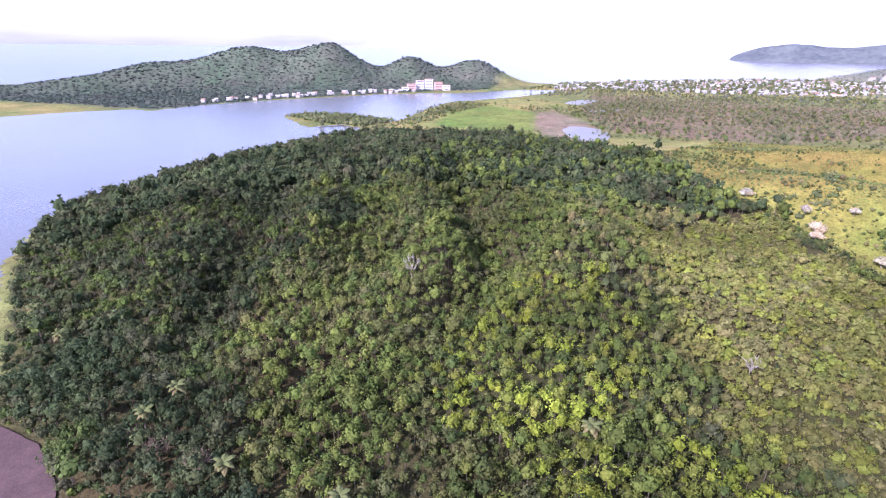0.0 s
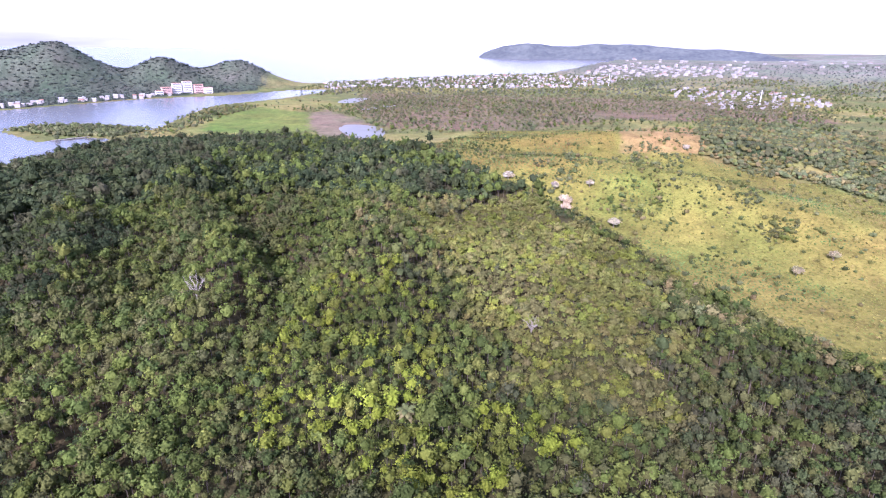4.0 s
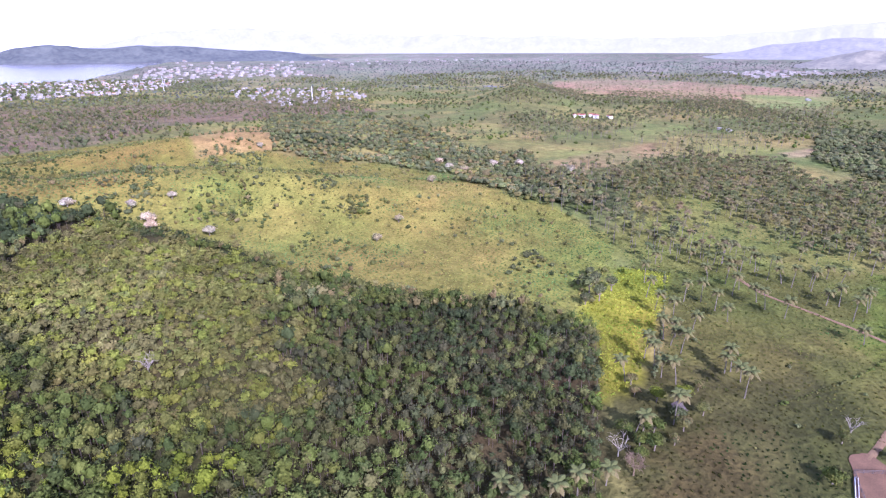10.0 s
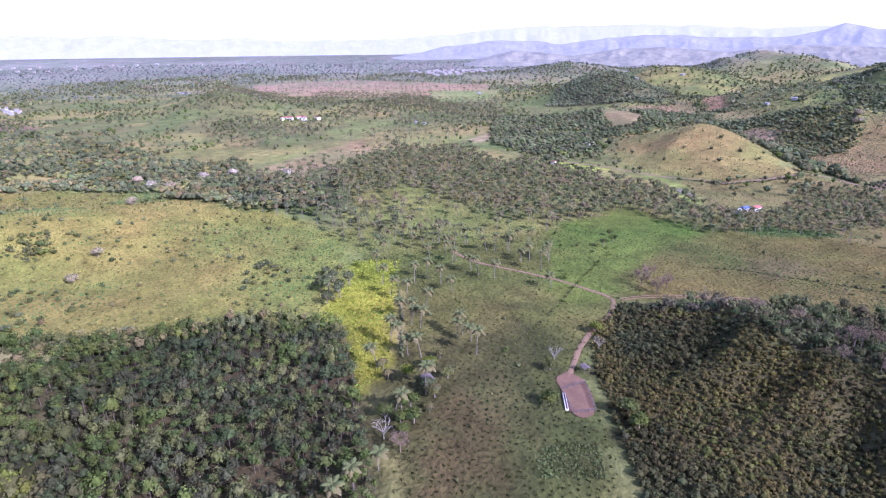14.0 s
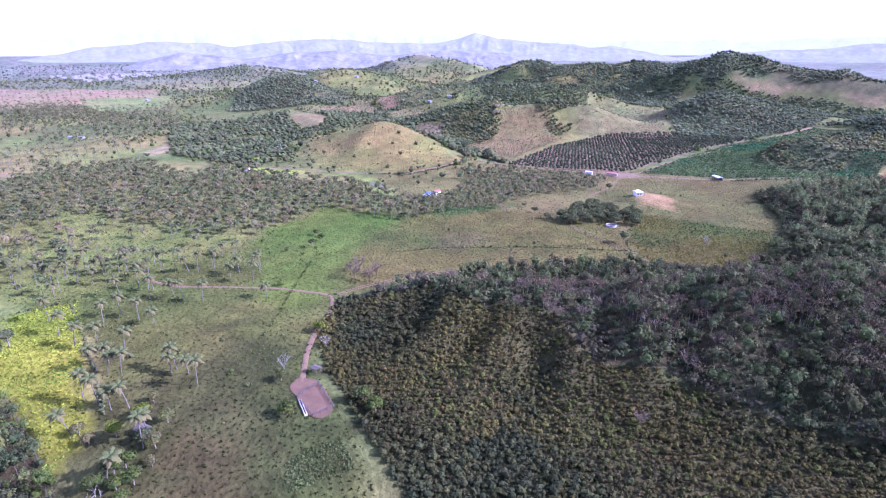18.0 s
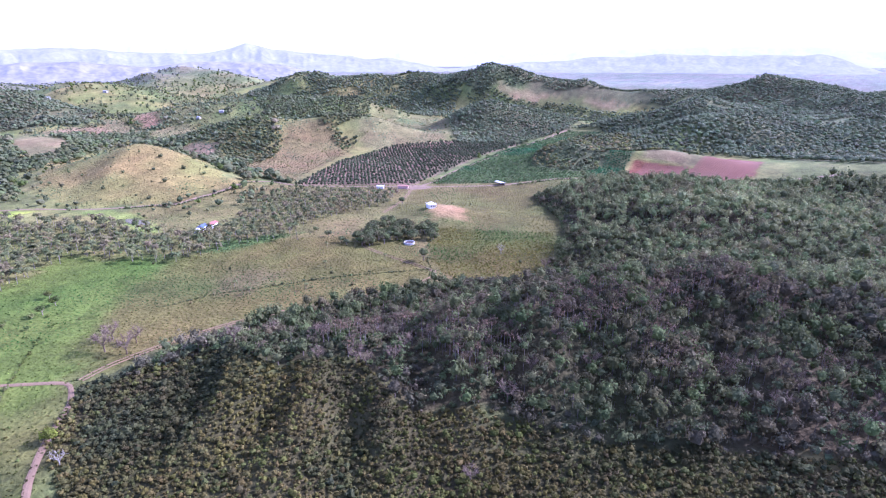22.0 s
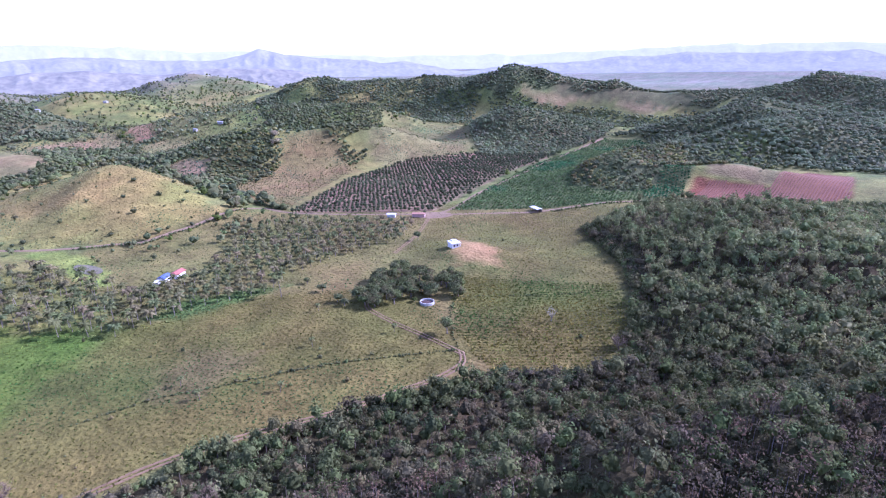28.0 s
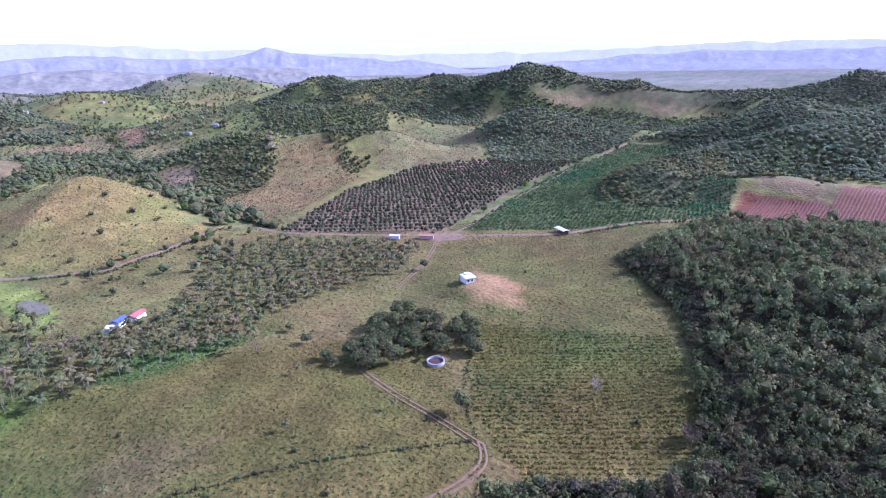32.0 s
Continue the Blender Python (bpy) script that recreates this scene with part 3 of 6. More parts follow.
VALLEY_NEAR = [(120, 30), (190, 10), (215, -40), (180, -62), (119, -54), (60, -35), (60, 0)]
DIP_SCRUB = [(395, 110), (450, 190), (470, 300), (430, 400), (465, 432), (485, 370), (590, 330), (660, 320), (640, 220), (560, 160), (520, 150), (477, 190), (417, 190)]
UPPER_SLOPE = [(332, -985), (467, -985), (575, -930), (620, -985), (503, -1026), (415, -1056), (345, -1062), (296, -1086), (268, -1088), (250, -1060)]
TAN_SCRUB = [(169, -586), (166, -606), (128, -612), (116, -618), (116, -586)]
PURPLE_PATCH = [(250, -172), (264, -176), (278, -188), (272, -200), (259, -210), (248, -203), (250, -186)]
PENINSULA = [(-1000, 1170), (-520, 1010), (-400, 1200), (-244, 1335), (-100, 1440), (120, 1580), (190, 1830), (-200, 1970), (-880, 1670), (-1230, 1450)]
BARE_RIDGE = [(573, -1028), (541, -1030), (494, -1046), (486, -1024), (522, -1012), (562, -1003)]
BARE_SADDLE = [(571, -1019), (545, -1014), (503, -1026), (457, -1060), (417, -1074), (389, -1065), (346, -1073), (312, -1103), (292, -1125), (350, -1142), (430, -1093), (503, -1047)]
BARE_TRACK = [(985, -372), (978, -418), (935, -456), (900, -435), (940, -400), (930, -362)]
BARE_NOSE = [(960, -560), (938, -531), (879, -498), (880, -480), (943, -495), (1000, -540)]
BARE_GAP = [(672, -404), (670, -428), (636, -432), (607, -408), (560, -360), (560, -345), (600, -370), (640, -395)]
BARE_PLAIN = [(995, -350), (968, -372), (821, -345), (761, -305), (775, -282), (880, -300)]
BARE_FOOT = [(999, -467), (962, -483), (884, -466), (880, -444), (940, -448)]
BARE_CREST = [(864, -472), (834, -518), (805, -509), (800, -448)]
BARE_TOP = [(1309, -960), (1350, -1000), (1260, -1080), (1180, -1060), (1064, -930), (1180, -960)]
MUDFLAT = [(160, 1001), (197, 1032), (222, 867), (170, 640), (127, 731), (131, 839)]
BARE = (BARE_RIDGE, BARE_SADDLE, BARE_TRACK, BARE_NOSE, BARE_GAP, BARE_PLAIN, BARE_FOOT, BARE_CREST, BARE_TOP)
FIELDS_BASE = [(180, -235), (330, -190), (440, -200), (470, -340), (420, -370), (330, -440), (190, -525), (120, -300), (140, -262)]
FOOT_WOOD = [(290, -815), (225, -705), (196, -655), (150, -690), (100, -690), (40, -690), (60, -720), (150, -780), (230, -800), (300, -845), (335, -812)]
COVERS = [  # outline, colour, softness of its edge
    (PALM_BAND, (0.150, 0.120, 0.075), 20), (PALMS_WEST, (0.134, 0.132, 0.042), 8), (PALMS_EAST, (0.105, 0.110, 0.045), 8), (MARSH, (0.120, 0.155, 0.035), 15),
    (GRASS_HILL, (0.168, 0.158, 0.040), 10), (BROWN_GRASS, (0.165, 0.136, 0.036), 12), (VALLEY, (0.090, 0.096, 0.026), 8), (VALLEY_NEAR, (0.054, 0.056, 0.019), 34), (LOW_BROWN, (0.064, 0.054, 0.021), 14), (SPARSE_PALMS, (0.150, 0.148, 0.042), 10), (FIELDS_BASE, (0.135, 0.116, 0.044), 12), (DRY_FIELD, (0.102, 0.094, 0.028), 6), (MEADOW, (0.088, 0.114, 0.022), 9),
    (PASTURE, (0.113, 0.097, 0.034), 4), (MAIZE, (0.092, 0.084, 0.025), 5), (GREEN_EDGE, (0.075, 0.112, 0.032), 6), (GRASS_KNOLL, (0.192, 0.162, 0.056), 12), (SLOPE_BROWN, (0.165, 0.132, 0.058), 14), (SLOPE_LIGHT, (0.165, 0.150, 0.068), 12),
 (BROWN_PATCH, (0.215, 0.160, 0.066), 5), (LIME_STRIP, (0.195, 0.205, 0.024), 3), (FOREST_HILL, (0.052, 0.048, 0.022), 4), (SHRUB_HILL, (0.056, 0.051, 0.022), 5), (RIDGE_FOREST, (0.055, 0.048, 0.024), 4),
    (CROPS, (0.080, 0.095, 0.038), 2), (SCRUB_KNOLL, (0.09, 0.10, 0.05), 6), (ORCHARD, (0.195, 0.132, 0.095), 3), (RED_FIELD, (0.150, 0.064, 0.038), 3), (TAN_SCRUB, (0.17, 0.125, 0.07), 4), (PURPLE_PATCH, (0.122, 0.094, 0.042), 12), (BALD, (0.27, 0.155, 0.085), 6),
    (PINK_FIELD, (0.25, 0.175, 0.105), 30), (GREEN_FIELD, (0.17, 0.19, 0.07), 10), (TAN_FIELD, (0.21, 0.165, 0.08), 6), (GREEN_PLOT, (0.15, 0.16, 0.055), 6), (OLIVE_PLOT, (0.15, 0.145, 0.05), 6), (TAN_PLOT, (0.22, 0.175, 0.10), 6),
    (BARE_RIDGE, (0.215, 0.155, 0.085), 4), (BARE_SADDLE, (0.205, 0.160, 0.085), 4), (BARE_TRACK, (0.20, 0.15, 0.085), 8), (BARE_NOSE, (0.22, 0.145, 0.085), 8), (BARE_GAP, (0.19, 0.14, 0.085), 8), (BARE_PLAIN, (0.17, 0.15, 0.07), 10), (BARE_FOOT, (0.18, 0.155, 0.075), 8),
    # PENINSULA ground: blue-grey green with distance haze mixed into the colour
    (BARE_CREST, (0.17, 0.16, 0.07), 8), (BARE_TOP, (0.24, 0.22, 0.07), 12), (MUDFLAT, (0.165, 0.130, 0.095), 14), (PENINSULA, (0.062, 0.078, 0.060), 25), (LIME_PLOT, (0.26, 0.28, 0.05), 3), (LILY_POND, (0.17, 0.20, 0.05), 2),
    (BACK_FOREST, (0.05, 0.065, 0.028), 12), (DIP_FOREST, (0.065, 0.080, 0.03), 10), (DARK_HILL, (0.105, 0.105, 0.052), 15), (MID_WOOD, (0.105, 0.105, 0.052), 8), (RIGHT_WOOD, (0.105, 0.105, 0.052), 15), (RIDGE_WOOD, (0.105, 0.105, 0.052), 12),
]


def cover(px, py):
    """Base colour of the ground."""
    a, b = value_noise(px, py, 160, 11), value_noise(px, py, 45, 12)
    wood = np.array((0.124, 0.132, 0.048))
    field = np.array((0.190, 0.176, 0.062))
    mix = ramp(a * 0.6 + b * 0.4, 0.45, 0.62)[..., None]
    col = wood * (1 - mix) + field * mix
    wob = (value_noise(px, py, 7, 13) - 0.5) * 2
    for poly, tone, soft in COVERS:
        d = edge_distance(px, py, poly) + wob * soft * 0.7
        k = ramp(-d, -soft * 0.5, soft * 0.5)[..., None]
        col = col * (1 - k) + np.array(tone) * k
    far = ramp(np.hypot(px, py), 1500, 2600)[..., None]          # the drawn-together distance, its colour greyed to stand for haze
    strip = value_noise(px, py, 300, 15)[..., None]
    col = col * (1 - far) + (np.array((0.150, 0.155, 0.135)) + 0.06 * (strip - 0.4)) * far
    c = 0.6 * value_noise(px, py, 22, 14) + 0.4 * value_noise(px, py, 6, 16)
    g = value_noise(px, py, 55, 17) * 0.6 + value_noise(px, py, 17, 18) * 0.4 - 0.5          # drier or greener
    return col * (0.68 + 0.64 * c)[..., None] * np.stack([1.03 + 0.5 * g, 1 + 0.0 * g, 0.8 + 0.3 * g], -1)


def graded(n, mid, near, far):
    u = np.linspace(-1, 1, n)
    return mid + near * u + far * u ** 9


gx, gy = np.meshgrid(graded(560, 160, 1100, 3700), graded(560, -40, 1150, 3650))
gz = land(gx, gy)
grid = np.arange(gx.size).reshape(gx.shape)
quads = np.stack([grid[:-1, :-1], grid[:-1, 1:], grid[1:, 1:], grid[1:, :-1]], -1).reshape(-1, 4)
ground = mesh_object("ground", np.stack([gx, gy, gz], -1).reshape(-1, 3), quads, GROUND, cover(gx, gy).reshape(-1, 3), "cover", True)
tagged(ground, "rolling tropical land of dry grass, meadow and forest floor", "ground", kind="structure")

wx, wy = np.meshgrid(graded(90, 0, 1500, 3300), np.linspace(30, 4850, 150))
wz = rise(np.hypot(wx, wy))
grid = np.arange(wx.size).reshape(wx.shape)
quads = np.stack([grid[:-1, :-1], grid[:-1, 1:], grid[1:, 1:], grid[1:, :-1]], -1).reshape(-1, 4)
water = mesh_object("water", np.stack([wx, wy, wz], -1).reshape(-1, 3), quads, WATER, smooth=True)
tagged(water, "calm pale grey lagoon and sea under a bright sky", "water", kind="structure")


# ---- the far ranges: a backdrop behind the plain ----
def far_range(name, label, r, profile, seed, mat, rugged=0.4, depth=250, rough=0.006):
    """A mountain range on an arc with ribbed slopes; profile: azimuth in degrees and the crest's slope above the eye."""
    n, rows = 900, 25
    turn, slope = zip(*profile)
    az = np.linspace(turn[0], turn[-1], n)
    crest = np.interp(az, turn, slope)
    az = np.radians(az)
    s = az * r
    crest += rough * (1.1 * value_noise(s, s * 0, 330, seed) + 0.6 * value_noise(s, s * 0, 130, seed + 1) + 0.18 * value_noise(s, s * 0, 50, seed + 2) - 0.94)
    base = rise(np.array([r - depth]))[0] - 6
    v = []
    for k in range(rows):
        q = k / (rows - 1)
        rr = r - depth + 2 * depth * q
        up = math.sin(q * math.pi)
        y = s * 0 + q * 2 * depth
        wind = s + 60 * (value_noise(s, y, 200, seed + 5) - 0.5)
        rib = 1 - rugged * math.sin(2 * q * math.pi) ** 2 * (np.abs(2 * value_noise(wind, y * 0.6, 120, seed + 3) - 1) * 0.55 + np.abs(2 * value_noise(wind, y * 1.4, 45, seed + 4) - 1) * 0.45)
        v.append(np.stack([np.sin(az) * rr, np.cos(az) * rr, base + np.maximum(110 + crest * rr - base, 0) * up * rib], 1))
    v = np.concatenate(v)
    i = np.arange(n - 1)
    f = np.concatenate([np.stack([i + k * n, i + 1 + k * n, i + 1 + (k + 1) * n, i + (k + 1) * n], 1) for k in range(rows - 1)])
    return tagged(mesh_object(name, v, f[:, ::-1], mat, smooth=True), label, "mountains", kind="structure")


# haze over the backdrop ranges is put in as an even glow of their slopes
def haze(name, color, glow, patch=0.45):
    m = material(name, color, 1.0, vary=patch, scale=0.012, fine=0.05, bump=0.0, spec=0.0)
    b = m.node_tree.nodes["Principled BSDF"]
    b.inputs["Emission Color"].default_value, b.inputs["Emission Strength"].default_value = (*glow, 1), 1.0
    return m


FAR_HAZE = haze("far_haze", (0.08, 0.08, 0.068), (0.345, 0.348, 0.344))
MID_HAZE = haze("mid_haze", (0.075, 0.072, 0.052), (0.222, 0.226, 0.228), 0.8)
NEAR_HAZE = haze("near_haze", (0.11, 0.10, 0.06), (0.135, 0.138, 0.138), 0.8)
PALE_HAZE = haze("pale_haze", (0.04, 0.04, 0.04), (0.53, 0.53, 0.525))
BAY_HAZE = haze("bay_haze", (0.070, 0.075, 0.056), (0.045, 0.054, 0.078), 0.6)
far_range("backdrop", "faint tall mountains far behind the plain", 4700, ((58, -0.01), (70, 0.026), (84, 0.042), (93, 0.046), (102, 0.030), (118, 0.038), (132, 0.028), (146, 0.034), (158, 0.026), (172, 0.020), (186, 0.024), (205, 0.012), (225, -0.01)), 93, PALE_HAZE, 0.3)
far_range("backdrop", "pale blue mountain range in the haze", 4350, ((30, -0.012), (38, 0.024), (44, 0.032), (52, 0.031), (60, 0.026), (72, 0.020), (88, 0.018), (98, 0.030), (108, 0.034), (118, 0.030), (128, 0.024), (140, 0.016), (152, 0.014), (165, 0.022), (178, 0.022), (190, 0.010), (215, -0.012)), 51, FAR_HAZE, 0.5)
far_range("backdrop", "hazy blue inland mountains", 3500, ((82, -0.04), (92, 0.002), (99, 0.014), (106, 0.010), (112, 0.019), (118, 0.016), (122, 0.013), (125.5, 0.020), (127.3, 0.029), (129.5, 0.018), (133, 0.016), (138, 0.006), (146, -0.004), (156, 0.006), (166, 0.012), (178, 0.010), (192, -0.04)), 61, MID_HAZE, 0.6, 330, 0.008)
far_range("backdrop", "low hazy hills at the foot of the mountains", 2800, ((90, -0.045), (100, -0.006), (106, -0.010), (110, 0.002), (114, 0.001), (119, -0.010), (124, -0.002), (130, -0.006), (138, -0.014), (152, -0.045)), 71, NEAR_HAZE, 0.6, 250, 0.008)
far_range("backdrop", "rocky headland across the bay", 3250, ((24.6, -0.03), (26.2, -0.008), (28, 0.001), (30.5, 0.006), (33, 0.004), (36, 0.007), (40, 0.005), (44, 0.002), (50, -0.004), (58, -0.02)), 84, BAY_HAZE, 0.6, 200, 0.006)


# ---- woods and grass that nobody could count ----
rng = np.random.default_rng(7)
GREENS = [(0.094, 0.122, 0.027), (0.110, 0.138, 0.029), (0.132, 0.154, 0.032), (0.116, 0.124, 0.036), (0.074, 0.098, 0.026), (0.110, 0.114, 0.040)]
VINE = [(0.200, 0.235, 0.025), (0.180, 0.208, 0.027), (0.160, 0.178, 0.031)]
DARK = [(0.116, 0.132, 0.056), (0.128, 0.144, 0.058), (0.142, 0.152, 0.064), (0.132, 0.158, 0.056), (0.142, 0.142, 0.062), (0.104, 0.120, 0.054)]
OLIVE = [(0.178, 0.162, 0.056), (0.200, 0.165, 0.068), (0.160, 0.164, 0.050), (0.195, 0.185, 0.052), (0.140, 0.148, 0.060)]


def stuff(name, arrays, label, category="forest"):
    return tagged(mesh_object(name, arrays[0], arrays[1], LEAF, arrays[2]), label, category, kind="stuff")


def away(px, py, polys):
    keep = np.ones(px.shape, bool)
    for poly in polys:
        keep &= ~inside(px, py, poly)
    return px[keep], py[keep]


# spots where blossoming trees stand free of the canopy before them
FREE = [(201, 286), (197, 279), (206, 306), (226, 295), (210, 248), (189, 339), (428, 413), (260, 169), (291, 172), (384, 195)]


def free(px, py):
    keep = np.ones(px.shape, bool)
    for x, y in FREE:
        k = 1 - 17 / math.hypot(x, y)
        keep &= edge_distance(px, py, [(x, y), (x * k, y * k)], False) > 5.5
    return px[keep], py[keep]


# dark greens: deep foliage, and shade painted onto two sides of the hill
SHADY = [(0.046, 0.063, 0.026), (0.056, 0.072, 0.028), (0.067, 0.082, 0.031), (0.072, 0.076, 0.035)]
CREEK = [(-150, 142), (-117, 131), (-106, 120), (-94, 104), (-88, 84), (-112, 72), (-140, 110)]
px, py = away(*free(*scatter(FOREST_HILL, 2.95, rng)), (CREEK,))
few = (np.hypot(px, py) < 215) | (rng.uniform(0, 1, px.size) < np.where(np.hypot(px, py) < 340, 0.85, 0.52))
px, py = px[few], py[few]
side = edge_distance(px, py, SCRUB_SIDE) + 44 * (value_noise(px, py, 16, 37) - 0.5)
wild = (side > 0) & (value_noise(px, py, 8, 38) > 0.13)
px, py, side = px[wild], py[wild], side[wild]
dist, vine = np.hypot(px, py), edge_distance(px, py, VINES) + 30 * (value_noise(px, py, 18, 31) - 0.5) < 0
# west and east sides: their shade is put into the leaf colours
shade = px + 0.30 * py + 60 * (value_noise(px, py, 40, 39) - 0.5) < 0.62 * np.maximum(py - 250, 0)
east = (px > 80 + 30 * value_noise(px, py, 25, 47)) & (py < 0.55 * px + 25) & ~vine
verge = (side < 18) | (edge_distance(px, py, GRASS_HILL) < 16)
near, mid = dist < 215, (dist >= 215) & (dist < 340)
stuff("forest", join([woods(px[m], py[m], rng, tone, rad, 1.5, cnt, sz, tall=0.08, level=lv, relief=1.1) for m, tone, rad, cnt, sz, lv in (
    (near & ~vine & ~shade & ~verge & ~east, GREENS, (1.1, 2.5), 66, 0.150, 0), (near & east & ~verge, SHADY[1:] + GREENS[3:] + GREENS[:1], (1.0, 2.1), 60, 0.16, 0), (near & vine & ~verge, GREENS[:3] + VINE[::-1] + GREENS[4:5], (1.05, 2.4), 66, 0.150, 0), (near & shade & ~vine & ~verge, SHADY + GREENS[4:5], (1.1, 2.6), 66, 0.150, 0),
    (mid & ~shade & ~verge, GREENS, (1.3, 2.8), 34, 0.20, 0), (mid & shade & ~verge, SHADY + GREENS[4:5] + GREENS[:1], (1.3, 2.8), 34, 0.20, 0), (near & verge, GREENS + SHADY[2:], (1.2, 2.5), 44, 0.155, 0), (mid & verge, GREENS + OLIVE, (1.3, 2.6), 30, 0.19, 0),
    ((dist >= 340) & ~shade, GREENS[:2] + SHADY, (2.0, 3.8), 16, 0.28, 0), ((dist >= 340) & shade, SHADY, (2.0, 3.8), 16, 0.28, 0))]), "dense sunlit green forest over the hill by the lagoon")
px, py = free(*scatter(FOREST_HILL, 2.5, rng))
wild = edge_distance(px, py, SCRUB_SIDE) + 44 * (value_noise(px, py, 16, 37) - 0.5) < 1
px, py = px[wild], py[wild]
stuff("forest", woods(px, py, rng, [(0.178, 0.178, 0.044), (0.168, 0.156, 0.048), (0.150, 0.162, 0.040), (0.186, 0.202, 0.035), (0.150, 0.142, 0.050)], (1.0, 2.3), 1.0, 38, 0.21), "lime and olive scrub on the sunny flank of the hill", "scrub")
BROWN = [(0.108, 0.094, 0.050), (0.100, 0.090, 0.050)]
WOOD = [(0.104, 0.117, 0.044), (0.117, 0.127, 0.046), (0.131, 0.134, 0.054), (0.113, 0.137, 0.046), (0.137, 0.120, 0.054), (0.090, 0.102, 0.044)]
BACK = [(0.140, 0.155, 0.060), (0.155, 0.166, 0.063), (0.174, 0.175, 0.069), (0.149, 0.175, 0.063), (0.174, 0.159, 0.069)]
px, py = scatter(RIDGE_FOREST, 3.6, rng)
EDGE_TRACK = [(186, -257), (179, -250), (181, -236), (195, -203), (212, -173), (221, -152), (227, -125), (229, -105), (226, -92)]
beside = edge_distance(px, py, EDGE_TRACK, False)
wild = (value_noise(px, py, 8, 38) > 0.13) & (px > -190) & (beside > 4.2)
px, py = px[wild], py[wild]
dist = np.hypot(px - 60, py + 80)
a = (dist < 230) & (px > -140)
crest = (edge_distance(px, py, SHRUB_HILL) < 5 + 22 * ramp(px, 60, 150)) | (edge_distance(px, py, MAIZE) < 9) | (edge_distance(px, py, PASTURE) < 9)
b = ~a & ~crest
a &= ~crest
stuff("forest", join([woods(px[a], py[a], rng, WOOD + BROWN[:1], (1.15, 2.7), 1.5, 60, 0.150, tall=0.08, relief=1.2), woods(px[crest], py[crest], rng, WOOD + BROWN * 2, (1.3, 2.7), 1.1, 44, 0.16), woods(px[b], py[b], rng, BACK, (1.4, 3.2), 1.4, 36, 0.18, tall=0.06, relief=1.4)]), "dark green forest with bare grey crowns behind the shrubby ridge")
px, py = scatter([(172, -142), (140, -148), (112, -156), (70, -176), (10, -215), (-30, -250), (10, -262), (70, -240), (120, -200), (160, -172)], 3.6, rng)
keep = value_noise(px, py, 22, 65) * 0.65 + value_noise(px, py, 9, 66) * 0.35 > 0.54
px, py = px[keep], py[keep]
r = rng.uniform(1.3, 2.4, px.size)
twigs = clumps(np.stack([px, py, land(px, py) + r * 1.7 + 2.8], 1), r, np.ones(px.size), 46, 0.13, palette([(0.135, 0.098, 0.058), (0.120, 0.092, 0.056), (0.150, 0.106, 0.060)], px.size, rng), rng, 0.35)
foot = np.stack([px, py, land(px, py) - 0.3], 1)
stuff("forest", join([twigs, stems(foot, foot + np.stack([px * 0, px * 0, r * 1.7 + 3], 1), r * 0.07, np.tile((0.2, 0.17, 0.15), (px.size, 1)))]), "leafless grey-brown trees in patches over the ridge")
px, py = scatter(SHRUB_HILL, 1.5, rng)
tone = value_noise(px, py, 30, 43) + 0.4 * (value_noise(px, py, 9, 44) - 0.5) + rng.uniform(-0.13, 0.13, px.size)
low, high = tone < 0.44, tone > 0.66
stuff("shrubs", join([woods(px[low], py[low], rng, [(0.060, 0.066, 0.027), (0.070, 0.073, 0.026), (0.076, 0.070, 0.025)], (0.7, 1.5), 0.7, 12, 0.26), woods(px[high], py[high], rng, [(0.130, 0.114, 0.027), (0.118, 0.096, 0.028), (0.108, 0.112, 0.025)], (0.55, 1.15), 0.8, 12, 0.25),
                      woods(px[~low & ~high], py[~low & ~high], rng, [(0.104, 0.092, 0.027), (0.098, 0.090, 0.028), (0.088, 0.090, 0.025), (0.084, 0.072, 0.027)], (0.55, 1.2), 0.8, 12, 0.26)]), "olive and brown shrubs on the low ridge", "shrubs")
# far woods: leaf colours lightened and greyed to stand for haze
HAZY_GREENS = [(0.144, 0.166, 0.080), (0.156, 0.176, 0.084), (0.170, 0.184, 0.088), (0.150, 0.178, 0.078), (0.168, 0.172, 0.088)]
